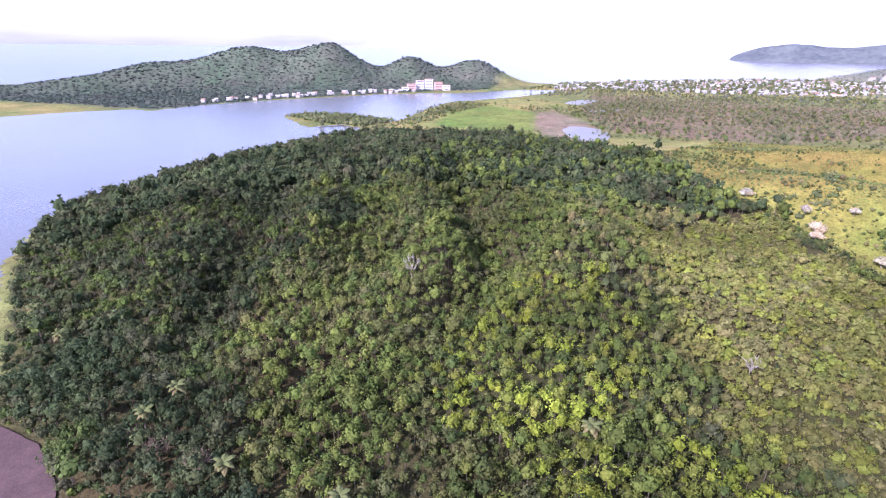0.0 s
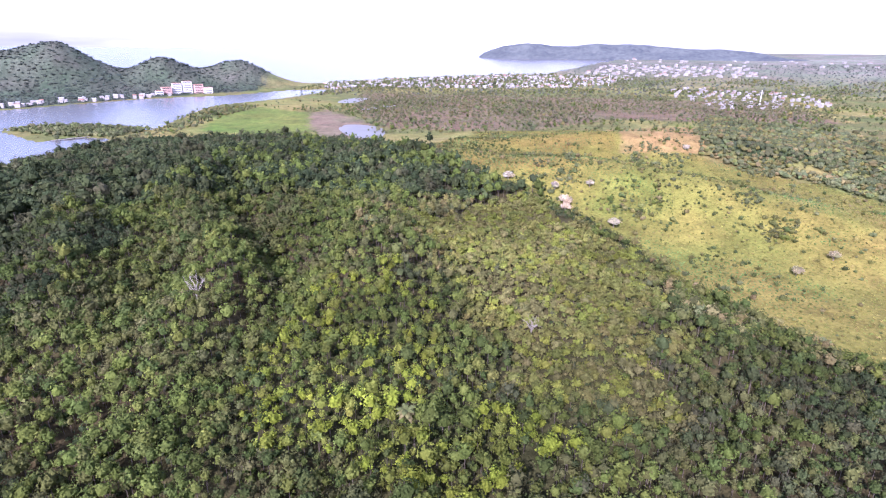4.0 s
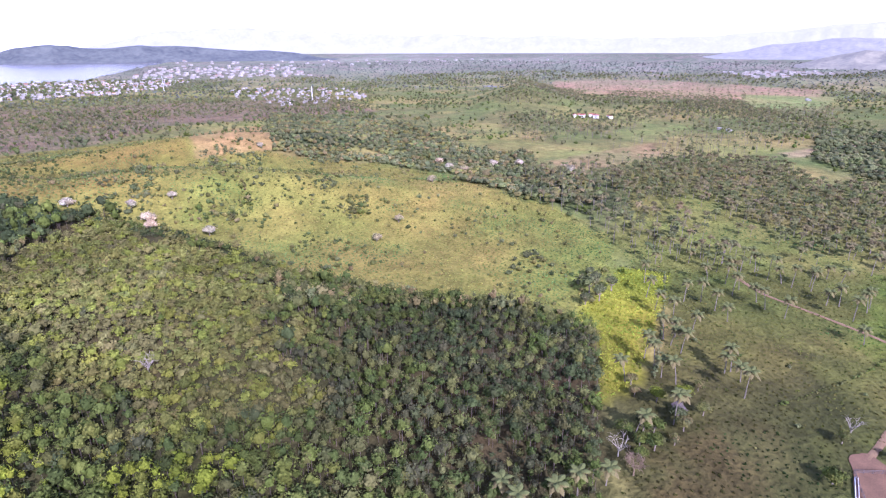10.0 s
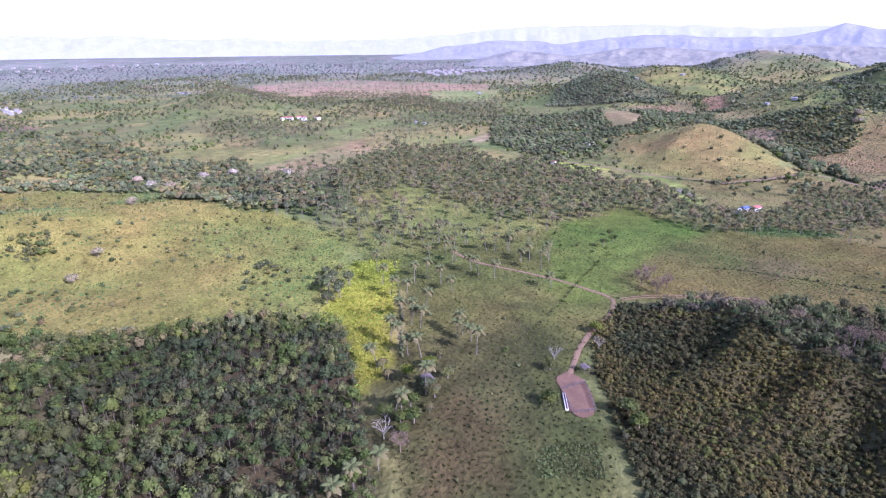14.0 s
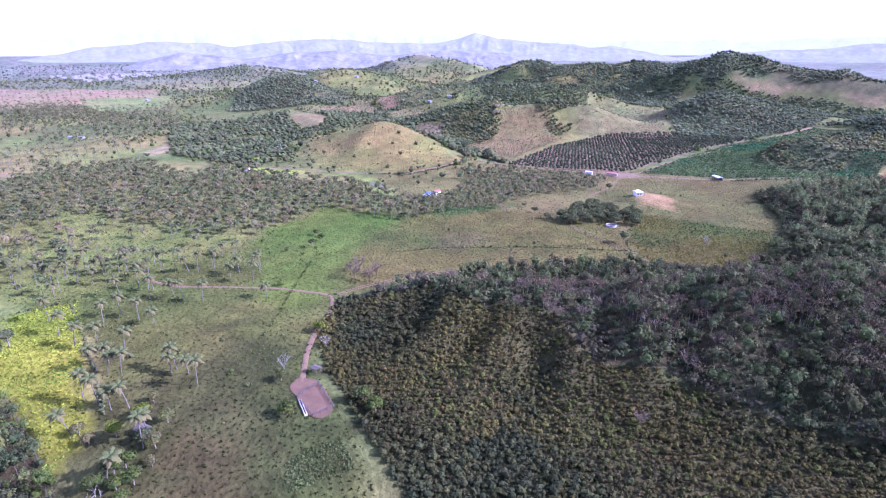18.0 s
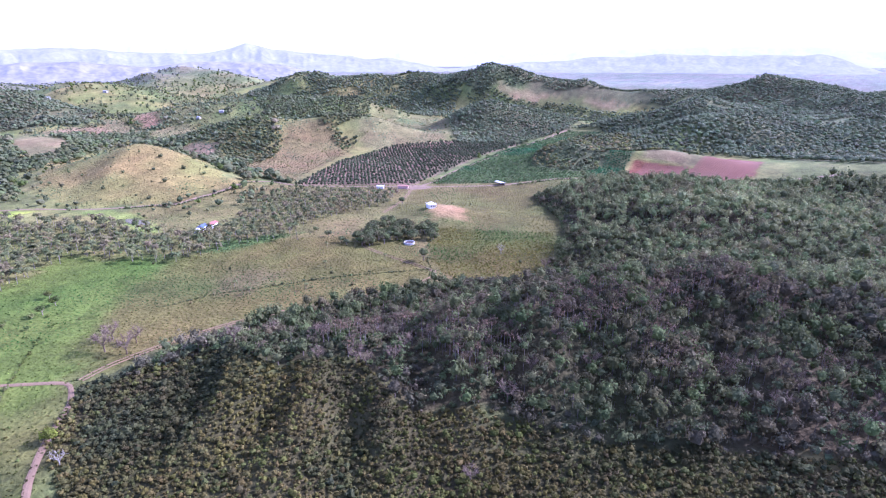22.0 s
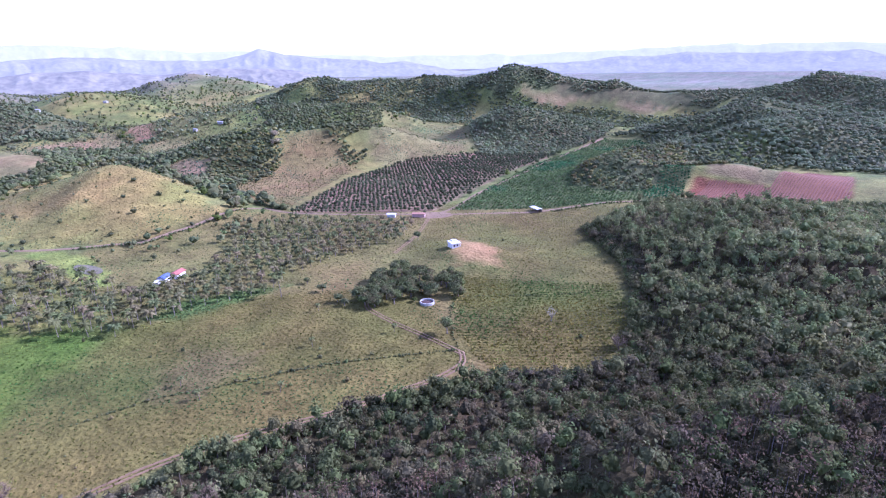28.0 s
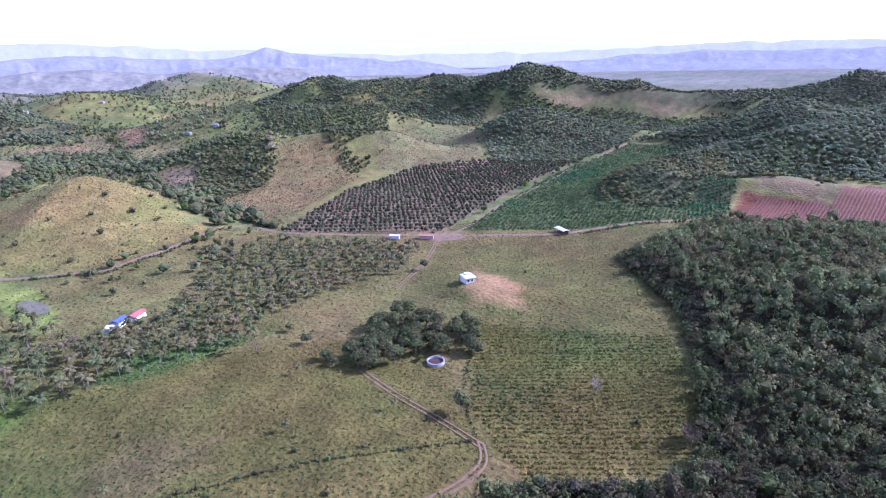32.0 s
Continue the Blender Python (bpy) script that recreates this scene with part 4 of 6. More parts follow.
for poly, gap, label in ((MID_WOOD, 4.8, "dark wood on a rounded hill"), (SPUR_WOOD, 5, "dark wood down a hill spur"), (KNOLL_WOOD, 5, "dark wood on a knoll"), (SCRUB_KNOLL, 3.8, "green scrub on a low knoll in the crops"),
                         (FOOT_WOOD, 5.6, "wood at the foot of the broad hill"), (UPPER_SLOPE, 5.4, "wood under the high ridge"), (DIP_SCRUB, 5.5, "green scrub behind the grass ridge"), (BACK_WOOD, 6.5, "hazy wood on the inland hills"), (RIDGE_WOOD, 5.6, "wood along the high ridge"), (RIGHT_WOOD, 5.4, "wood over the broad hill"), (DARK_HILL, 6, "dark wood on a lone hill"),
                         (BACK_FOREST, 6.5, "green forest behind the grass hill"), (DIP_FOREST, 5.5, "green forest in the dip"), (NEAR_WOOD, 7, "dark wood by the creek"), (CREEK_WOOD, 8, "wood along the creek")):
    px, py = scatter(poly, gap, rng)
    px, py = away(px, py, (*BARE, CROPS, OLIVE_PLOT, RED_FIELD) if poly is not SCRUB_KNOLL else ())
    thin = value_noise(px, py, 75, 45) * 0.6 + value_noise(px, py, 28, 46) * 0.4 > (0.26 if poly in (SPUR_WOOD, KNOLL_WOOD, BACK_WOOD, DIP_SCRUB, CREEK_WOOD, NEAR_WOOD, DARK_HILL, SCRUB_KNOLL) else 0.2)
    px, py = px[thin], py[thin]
    greens = DARK + OLIVE if poly in (SCRUB_KNOLL, BACK_FOREST, DIP_FOREST, DIP_SCRUB) else DARK if poly in (NEAR_WOOD, CREEK_WOOD, KNOLL_WOOD, SPUR_WOOD) else HAZY_GREENS
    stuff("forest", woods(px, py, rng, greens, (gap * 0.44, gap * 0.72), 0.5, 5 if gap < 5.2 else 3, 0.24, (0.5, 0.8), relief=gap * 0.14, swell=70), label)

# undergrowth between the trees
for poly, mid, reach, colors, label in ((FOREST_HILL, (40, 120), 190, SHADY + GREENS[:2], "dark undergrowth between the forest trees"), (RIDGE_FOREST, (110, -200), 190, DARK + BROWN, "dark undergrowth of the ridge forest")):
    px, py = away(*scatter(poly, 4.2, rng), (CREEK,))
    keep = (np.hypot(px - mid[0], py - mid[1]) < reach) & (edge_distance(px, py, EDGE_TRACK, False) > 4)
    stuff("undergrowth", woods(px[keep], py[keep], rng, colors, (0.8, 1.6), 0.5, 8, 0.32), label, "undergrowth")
def skirt(border, poly, gap, colors, label):
    """Bushes that close the foot of a wood along its border."""
    px, py = scatter(poly, gap, rng)
    d = edge_distance(px, py, border, False)
    keep = (d < 7 + 4 * value_noise(px, py, 12, 67)) & (d > 2.6 if border is EDGE_TRACK else d > -1)
    stuff("undergrowth", woods(px[keep], py[keep], rng, colors, (0.9, 2.2), 0.6, 22, 0.22, (0.9, 1.3)), label, "undergrowth")


skirt(EDGE_TRACK, RIDGE_FOREST, 1.7, WOOD, "bushes at the foot of the ridge forest along the track")
skirt(RIDGE_FOREST[4:18], RIDGE_FOREST, 1.8, WOOD, "bushes at the edge of the ridge forest against the pasture")
skirt(FOREST_HILL[9:18], FOREST_HILL, 1.9, GREENS + SHADY, "bushes at the edge of the hill forest against the grass")
LEFT_HILLS = [(540, -340), (1000, -350), (1350, -950), (1000, -1200), (640, -1000), (700, -780), (600, -560), (470, -440)]
px, py = away(*scatter(LEFT_HILLS, 9, rng), (*BARE, SLOPE_BROWN, SLOPE_LIGHT, GRASS_KNOLL))
keep = value_noise(px, py, 55, 51) * 0.6 + value_noise(px, py, 21, 52) * 0.4 > 0.40
stuff("thickets", woods(px[keep], py[keep], rng, HAZY_GREENS + OLIVE[:1], (1.4, 3.6), 0.6, 8, 0.28), "scrub and small trees over the inland hills", "scrub")
px, py = scatter(SLOPE_BROWN + SLOPE_LIGHT[:0], 13, rng)
stuff("thickets", woods(px, py, rng, OLIVE + DARK[:2], (0.5, 1.3), 0.6, 12, 0.32), "low bushes on the brown slope", "bushes")
px, py = scatter(SLOPE_LIGHT, 13, rng)
stuff("thickets", woods(px, py, rng, OLIVE + GREENS[:2], (0.5, 1.5), 0.6, 12, 0.32), "low bushes on the pale slope", "bushes")

# trees and thickets of the open country
OPEN = (LAGOON, SEA, FOREST_HILL, GRASS_HILL, VALLEY, SHRUB_HILL, RIDGE_FOREST, DRY_FIELD, PASTURE, MEADOW, CROPS, ORCHARD, RED_FIELD, PALMS_WEST, PALMS_EAST, GRASS_KNOLL, SLOPE_BROWN, SLOPE_LIGHT, CLEARING, PINK_FIELD, GREEN_FIELD,
        TAN_FIELD, GREEN_PLOT, OLIVE_PLOT, TAN_PLOT, MARSH, LIME_PLOT, LILY_POND, MID_WOOD, RIGHT_WOOD, BACK_FOREST, DARK_HILL, MUDFLAT) + BARE
px, py = scatter([(-300, 700), (300, 1750), (1200, 1750), (2300, 700), (2300, -1200), (1500, -1500), (300, -900), (300, -430), (420, -200), (330, 0), (440, 200), (480, 640), (200, 720)], 11, rng)
px, py = away(px, py, OPEN)
dist = np.hypot(px, py)
keep = rng.uniform(0, 1, px.size) < np.clip(1.9 * value_noise(px, py, 130, 33) + 0.7 * value_noise(px, py, 45, 34) - 0.78, 0.05, 0.9)
px, py = px[keep], py[keep]
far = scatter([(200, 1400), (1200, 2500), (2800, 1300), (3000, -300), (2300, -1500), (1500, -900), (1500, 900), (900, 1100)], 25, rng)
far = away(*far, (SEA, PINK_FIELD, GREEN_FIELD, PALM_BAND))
# grey-green leaves with the haze of the distance painted in
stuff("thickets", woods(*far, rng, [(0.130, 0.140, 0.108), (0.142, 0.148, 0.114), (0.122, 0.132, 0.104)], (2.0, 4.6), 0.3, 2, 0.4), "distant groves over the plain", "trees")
stuff("thickets", woods(px, py, rng, DARK + GREENS[:2] + OLIVE[:1], (1.5, 3.7), 0.85, 7, 0.36), "scattered trees and thickets over the plain", "trees")
px, py = scatter(GRASS_KNOLL + [(560, -210)], 22, rng)
stuff("thickets", woods(px, py, rng, DARK, (1.0, 2.2), 0.7, 18, 0.28), "dark bushes on the dry grass knoll", "bushes")
px, py = scatter(MEADOW, 9, rng)
keep = rng.uniform(0, 1, px.size) < 0.75 * (value_noise(px, py, 26, 48) > 0.5)
stuff("thickets", woods(px[keep], py[keep], rng, GREENS, (0.6, 1.6), 0.7, 24, 0.25), "small green bushes dotted over the meadow", "bushes")
for poly, label in ((DRY_FIELD, "small dark bushes in the dry field"), (PASTURE, "small bushes in the pasture"), (VALLEY, "small bushes over the valley grass")):
    px, py = away(*scatter(poly, 11, rng), (YARD, MEADOW))
    keep = rng.uniform(0, 1, px.size) < 0.16
    stuff("thickets", woods(px[keep], py[keep], rng, OLIVE + DARK, (0.35, 0.95), 0.6, 18, 0.28), label, "bushes")
for x, y, reach, gap, tone, label in ((215, 324, 34, 3.4, DARK, "dark bushes along the crest of the grass hill"), (390, 412, 48, 4.2, DARK, "dark bushes above the brown patch"), (301, 236, 13, 3.2, DARK, "dark thicket on the grass slope"), (292, 205, 17, 3.0, GREENS, "green thicket on the grass slope"),
                                  (456, 352, 26, 4.0, DARK, "dark bushes behind the crest"), (412, 299, 22, 3.8, OLIVE, "olive bushes on the grass ridge"), (273, 78, 16, 3.4, OLIVE + DARK, "bushes low on the grass slope"), (240, 262, 26, 3.6, GREENS + OLIVE, "green bushes below the crest"), (345, 330, 40, 4.4, OLIVE, "low bushes on the hilltop"), (240, 400, 40, 5.0, OLIVE + DARK, "bushes on the brown grass")):
    px, py = scatter([(x - reach, y - reach * 0.5), (x, y - reach * 0.7), (x + reach, y + reach * 0.2), (x + reach * 0.6, y + reach * 0.6), (x - reach * 0.5, y + reach * 0.5)], gap, rng)
    keep = value_noise(px, py, 9, 68) > 0.42
    stuff("thickets", woods(px[keep], py[keep], rng, tone, (0.7, 2.4), 0.6, 22, 0.24), label, "bushes")
px, py = scatter(GRASS_HILL, 7.5, rng)
keep = rng.uniform(0, 1, px.size) < 0.2 + 1.5 * (value_noise(px, py, 60, 35) > 0.5) * value_noise(px, py, 17, 36)
stuff("thickets", woods(px[keep], py[keep], rng, OLIVE + DARK[:2], (0.6, 1.9), 0.6, 20, 0.24), "low bushes over the dry grass hill", "bushes")
px, py = away(*scatter(GRASS_HILL, 3.6, rng), (BROWN_PATCH, LIME_STRIP))
upper = ramp(py, 110, 260) * ramp(px, 400, 230)          # thickest on the upper slope above the forest
keep = rng.uniform(0, 1, px.size) < (0.05 + 0.55 * upper) * ramp(value_noise(px, py, 24, 71) * 0.6 + value_noise(px, py, 9, 72) * 0.4, 0.36, 0.62)
stuff("thickets", woods(px[keep], py[keep], rng, [(0.092, 0.108, 0.032), (0.080, 0.104, 0.034), (0.112, 0.116, 0.034)], (0.6, 1.7), 0.6, 16, 0.24), "small green bushes scattered through the dry grass", "bushes")


def tufts(poly, gap, colors, size, label, turn=0.0, jitter=0.45, skip=(), count=4, near=0.0, rows=None):
    """Low tufts of grass or crops, thick enough to shade the ground between them. near: darkening towards low x."""
    px, py = scatter(poly, gap, rng, jitter, turn, rows)
    px, py = away(px, py, skip)
    n = len(px)
    r = rng.uniform(size * 0.6, size * 1.4, n)
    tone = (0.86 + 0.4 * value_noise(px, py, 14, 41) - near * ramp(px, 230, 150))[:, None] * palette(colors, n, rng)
    tone = tone * np.stack([1 - 0.5 * ramp(value_noise(px, py, 31, 49), 0.5, 0.85), np.ones(n) - 0.12 * ramp(value_noise(px, py, 31, 49), 0.5, 0.85), np.ones(n)], 1)          # greener patches
    return stuff("grass", clumps(np.stack([px, py, land(px, py) + r * 0.15], 1), r, rng.uniform(0.3, 0.6, n), count, 0.6, tone, rng, low=0.25), label, "grass")


YELLOW = [(0.226, 0.210, 0.050), (0.196, 0.198, 0.046), (0.166, 0.182, 0.044), (0.210, 0.178, 0.054)]
tufts(GRASS_HILL, 2.2, YELLOW, 0.55, "tall dry yellow grass on the hill", skip=(BROWN_PATCH,))
tufts(LIME_STRIP, 1.5, [(0.255, 0.272, 0.026), (0.225, 0.250, 0.028)], 0.6, "bright lime green grass strip")
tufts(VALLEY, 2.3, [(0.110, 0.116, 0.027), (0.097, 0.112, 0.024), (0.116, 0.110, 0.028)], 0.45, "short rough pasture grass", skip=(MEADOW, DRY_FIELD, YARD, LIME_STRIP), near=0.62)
tufts(MEADOW, 2.3, [(0.108, 0.140, 0.025), (0.120, 0.146, 0.027)], 0.4, "lush green meadow grass")
tufts(DRY_FIELD, 1.7, [(0.142, 0.130, 0.032), (0.132, 0.116, 0.033), (0.124, 0.126, 0.029)], 0.38, "dry brownish field grass")
tufts(PASTURE, 2.3, [(0.165, 0.146, 0.039), (0.148, 0.139, 0.035)], 0.42, "grazed pasture grass", skip=(MAIZE, BALD))
tufts(MAIZE, 1.1, [(0.144, 0.131, 0.027), (0.162, 0.135, 0.032), (0.126, 0.126, 0.027)], 0.62, "rows of ripening crop plants", turn=radians(34), jitter=0.4, rows=2.2)
tufts(CROPS, 3.1, [(0.092, 0.132, 0.044), (0.082, 0.120, 0.040)], 1.1, "rows of green leafy crops", turn=radians(38), jitter=0.12, skip=(SCRUB_KNOLL,), count=8)
tufts(GRASS_KNOLL, 3.2, [(0.225, 0.180, 0.066), (0.205, 0.168, 0.058)], 0.6, "dry grass on the knoll")
tufts(SLOPE_BROWN, 2.8, [(0.200, 0.164, 0.070), (0.176, 0.146, 0.062), (0.160, 0.148, 0.060)], 0.7, "dry brown grass on the slope")
tufts(SLOPE_LIGHT, 3.2, [(0.200, 0.184, 0.080), (0.176, 0.170, 0.072)], 0.8, "pale rough grass on the slope")
tufts(LEFT_HILLS, 5.2, [(0.150, 0.145, 0.066), (0.132, 0.138, 0.062), (0.172, 0.150, 0.074), (0.118, 0.128, 0.058)], 1.3, "rough grass and low scrub over the inland hills", skip=(SLOPE_BROWN, SLOPE_LIGHT, GRASS_KNOLL), count=5)
tufts(BARE_SADDLE, 6.0, [(0.21, 0.175, 0.10), (0.150, 0.145, 0.07)], 0.9, "sparse weeds on the bare saddle")
tufts(FIELDS_BASE, 3.4, [(0.158, 0.150, 0.046), (0.140, 0.142, 0.044)], 0.5, "rough grass between palms and road", skip=(PASTURE, MAIZE, DRY_FIELD, BALD))
tufts(PALMS_WEST, 3.6, [(0.172, 0.172, 0.044), (0.150, 0.160, 0.042), (0.182, 0.166, 0.050)], 0.6, "yellow-green rough grass under the palms")
tufts(GREEN_EDGE, 1.8, [(0.092, 0.130, 0.042)], 0.5, "fresh green grass beside the palms")
tufts([(129, -34), (132, -43), (129, -51), (116, -50), (117, -31)], 0.8, [(0.110, 0.130, 0.040), (0.122, 0.136, 0.044)], 0.4, "tall pale green weeds beside the yard", count=9)
px, py = scatter(ORCHARD, 3.5, rng, 0.2, radians(30), 7.6)
stuff("orchard", woods(px, py, rng, [(0.085, 0.100, 0.045), (0.075, 0.090, 0.042)], (1.5, 2.0), 0.9, 20, 0.27, (0.8, 1.0)), "rows of round orchard trees on bare brown soil", "orchard")


# ---- palms ----
def palm_arrays(px, py, rng, height, reach, fronds=11, steps=3, tone=((0.112, 0.122, 0.044), (0.138, 0.128, 0.052), (0.100, 0.112, 0.042), (0.160, 0.136, 0.064)), stem=True):
    """Coconut palms: leaning stems and arching, folded fronds."""
    n = len(px)
    foot = np.stack([px, py, land(px, py) - 0.3], 1)
    h = rng.uniform(*height, n)
    lean = rng.normal(0, 0.06, (n, 2)) * h[:, None]
    top = foot + np.concatenate([lean, h[:, None]], 1)
    tint = palette(tone, n, rng)
    az = rng.uniform(0, 6.28, (n, 1)) + np.arange(fronds) * 6.283 / fronds * rng.uniform(0.9, 1.1, (n, fronds))
    lift = rng.uniform(-0.25, 0.95, (n, fronds))
    ln = rng.uniform(*reach, (n, 1)) * rng.uniform(0.8, 1.1, (n, fronds))
    s = np.linspace(0, 1, steps + 1)
    run = ln[..., None] * (s - 0.16 * s * s)
    up = ln[..., None] * (lift[..., None] * s - (0.55 + 0.25 * lift[..., None]) * s * s)
    ca, sa = np.cos(az)[..., None], np.sin(az)[..., None]
    mid = np.stack([run * ca, run * sa, up], -1) + top[:, None, None]
    w = (0.85 * np.sin(np.pi * np.clip(0.12 + 0.86 * s, 0, 1)))[None, None, :] * np.ones_like(run)
    side = np.stack([-sa * w, ca * w, -0.5 * w], -1)
    other = np.stack([sa * w, -ca * w, -0.5 * w], -1)
    v = np.stack([mid + side, mid, mid + other], 3).reshape(-1, 3)
    k = 3 * (steps + 1)
    base = np.arange(n * fronds)[:, None] * k
    f = []
    for i in range(steps):
        for q in (0, 1):
            a0, b0 = 3 * i + q, 3 * (i + 1) + q
            f += [base + [[a0, a0 + 1, b0 + 1]], base + [[a0, b0 + 1, b0]]]
    c = np.repeat((tint[:, None] * rng.uniform(0.75, 1.2, (n, fronds, 1))).reshape(-1, 3), k, 0)
    crown = (v, np.concatenate(f), c)
    return (crown, stems(foot, top, np.full(n, 0.17), np.tile((0.22, 0.19, 0.155), (n, 1)))) if stem else crown


px, py = scatter(PINK_FIELD, 30, rng)
stuff("palm_grove", join(palm_arrays(px, py, rng, (7, 12), (3.2, 4.4), 7, 2)), "sparse palms scattered over the bare brown fields", "palms")
px, py = scatter([(1049, 389), (1500, 470), (1530, 200), (1440, 20), (1071, -120), (967, -18), (999, 79), (750, 119), (660, 185), (700, 250)], 11, rng)
keep = value_noise(px, py, 90, 69) > 0.34
stuff("palm_grove", join(palm_arrays(px[keep], py[keep], rng, (8, 13), (3.2, 4.6), 8, 2)), "broad coconut groves over the middle of the plain", "palms")
SPARSE = [(427, 56), (461, -2), (371, -53), (344, -89), (325, -81), (318, -49), (290, 7), (303, 38)]
px, py = scatter(PALMS_WEST, 7.4, rng)
keep = ~inside(px, py, SPARSE) | (rng.uniform(0, 1, px.size) < 0.22)
px, py = px[keep], py[keep]
stuff("palm_grove", join(palm_arrays(px, py, rng, (5.5, 8.5), (3.2, 4.3), 15, 2)), "dense grove of coconut palms with faded fronds", "palms")
px, py = scatter(PALMS_EAST, 6.2, rng, 0.2, radians(30))
stuff("palm_grove", join(palm_arrays(px, py, rng, (3.5, 6.5), (2.8, 3.6), 12, 2)), "young coconut palm plantation in loose rows", "palms")
px, py = scatter(PALM_BAND, 13.5, rng)
stuff("palm_grove", join(palm_arrays(px, py, rng, (9, 14), (3.2, 4.4), 9, 2)), "tall sparse coconut palms on brown ground towards the town", "palms")
px, py = scatter([(500, 90), (660, 110), (960, 40), (1300, 60), (1440, 20), (1500, -180), (1250, -190), (900, -150), (700, -50), (560, 60)], 13.5, rng)
px, py = away(px, py, (TAN_FIELD, GREEN_PLOT, TAN_PLOT, GREEN_FIELD))
stuff("palm_grove", join(palm_arrays(px, py, rng, (9, 14), (3.2, 4.4), 7, 2)), "far coconut groves among the fields", "palms")
px, py = scatter([(330, -16), (407, 58), (400, 100), (470, 58), (560, 90), (480, 150), (390, 118), (345, 55), (300, 30), (295, -40)], 9.5, rng)
stuff("palm_grove", join(palm_arrays(px, py, rng, (9, 14), (3.0, 4.0), 11, 2)), "loose coconut palms over rough grass", "palms")


# ---- tracks, yards and ponds ----
PALE_EARTH = material("pale_earth", (0.200, 0.134, 0.074), 0.95, vary=0.3, scale=0.3, fine=2.0)
YARD_EARTH = material("trodden_earth", (0.145, 0.084, 0.046), 0.95, vary=0.35, scale=0.25, fine=2.5)
MUD = material("mud", (0.070, 0.042, 0.036), 0.9, vary=0.4, scale=0.2, fine=1.5)
STILL = material("weedy_pond", (0.155, 0.140, 0.092), 0.95, vary=0.35, scale=0.1, fine=0.9, bump=0.02, spec=0.04)
POND = material("pond_water", (0.17, 0.165, 0.14), 0.5, vary=0.2, scale=0.05, fine=0.8, bump=0.02, spec=0.5)


def track(line, width, mat, label, lift=0.22):
    return tagged(ribbon("track", line, width, mat, lift), label, "track", kind="structure")


track([(520, -190), (488, -209), (461, -229), (435, -256), (440, -295), (455, -343), (448, -360), (420, -363), (372, -385), (320, -410), (287, -431), (250, -451), (216, -497), (169, -532), (103, -551), (68, -566), (0, -600)], 3.2, PALE_EARTH, "pale unpaved country road along the fields")
track([(558, -150), (520, -190)], 3.0, PALE_EARTH, "narrow unpaved lane to the hut")
for side in (-0.9, 0.9):
    track([(316 + side, -409), (303 + side, -382), (296 + side, -368), (284 + side, -330)], 0.9, DIRT, "wheel rut of a farm track across the pasture")
    track([(262, -290 + side), (247, -266 + side), (223, -261 + side), (205, -259 + side), (182, -255 + side)], 0.8, DIRT, "wheel rut of a farm track past the grove")
track([(316, -409), (312, -430), (318, -478), (322, -571), (335, -671), (332, -800)], 3.2, PALE_EARTH, "bare strip between orchard and crops")
for side in (-1.0, 1.0):
    track([(186 + side, -257), (179 + side, -250), (181 + side, -236), (195 + side, -203), (212 + side, -173), (221 + side, -152), (227 + side, -125), (229 + side, -105), (226 + side, -92)], 1.0, DIRT, "wheel rut of the track along the forest edge")
track([(300, -20), (280, -32), (272, -43), (252, -71), (228, -91), (213, -85), (199, -72), (185, -62), (172, -56), (164, -52)], 2.0, DIRT, "sandy track across the meadow to the yard")
tagged(drape("yard", YARD, YARD_EARTH, 1.2, 0.2), "bare trodden earth yard of the corral", "yard", kind="structure")
tagged(drape("yard", [(330, -404), (318, -398), (300, -414), (306, -424), (326, -414)], PALE_EARTH, 1.2, 0.26), "bare earth at the road crossing", "yard", kind="structure")
for poly, label in (([(173, 817), (201, 825), (226, 776), (208, 705), (176, 655), (160, 697), (158, 764)], "bright shallow pond reflecting the sky"), ([(435, -215), (418, -222), (403, -219), (405, -213), (420, -210)], "still grey pond edged with lime weed"),
                    ([(236, 1178), (300, 1273), (340, 1255), (300, 1190), (270, 1152)], "pale flooded flats by the marsh"), ([(240, 1010), (300, 1075), (360, 1090), (300, 1030)], "narrow pale flooded flat")):
    tagged(drape("pond", poly, STILL if poly[0][1] < 0 else POND, 3.0 if poly[0][1] < 0 else 6.0, 0.35), label, "pond", kind="structure")
tagged(drape("creek", CREEK, MUD, 3.0, 0.5), "brown muddy creek at the forest foot", "creek", kind="structure")


def hedge(line, gap, radius, colors, label):
    pts = np.array(line, float)
    seg = np.r_[0, np.cumsum(np.hypot(*np.diff(pts, axis=0).T))]
    s = np.arange(0, seg[-1], gap) + rng.uniform(-0.3, 0.3, int(math.ceil(seg[-1] / gap))) * gap
    px, py = np.interp(s, seg, pts[:, 0]) + rng.normal(0, 0.3, s.size), np.interp(s, seg, pts[:, 1]) + rng.normal(0, 0.3, s.size)
    return stuff("hedge", woods(px, py, rng, colors, radius, 0.6, 16, 0.28), label, "hedge")


hedge([(188, -256), (218, -225), (229, -210), (242, -188), (255, -169), (262, -146)], 1.3, (0.4, 0.8), DARK, "dark weedy ditch across the dry field")
hedge([(218, -300), (204, -274), (188, -258)], 1.4, (0.3, 0.7), DARK, "weedy fence line beside the crop rows")
hedge([(214, -302), (186, -322), (150, -352)], 1.5, (0.3, 0.6), DARK, "weedy fence line across the pasture")
hedge([(275, -99), (245, -78), (215, -59), (182, -31)], 1.2, (0.25, 0.75), GREENS, "row of shrubs along a fence in the meadow")
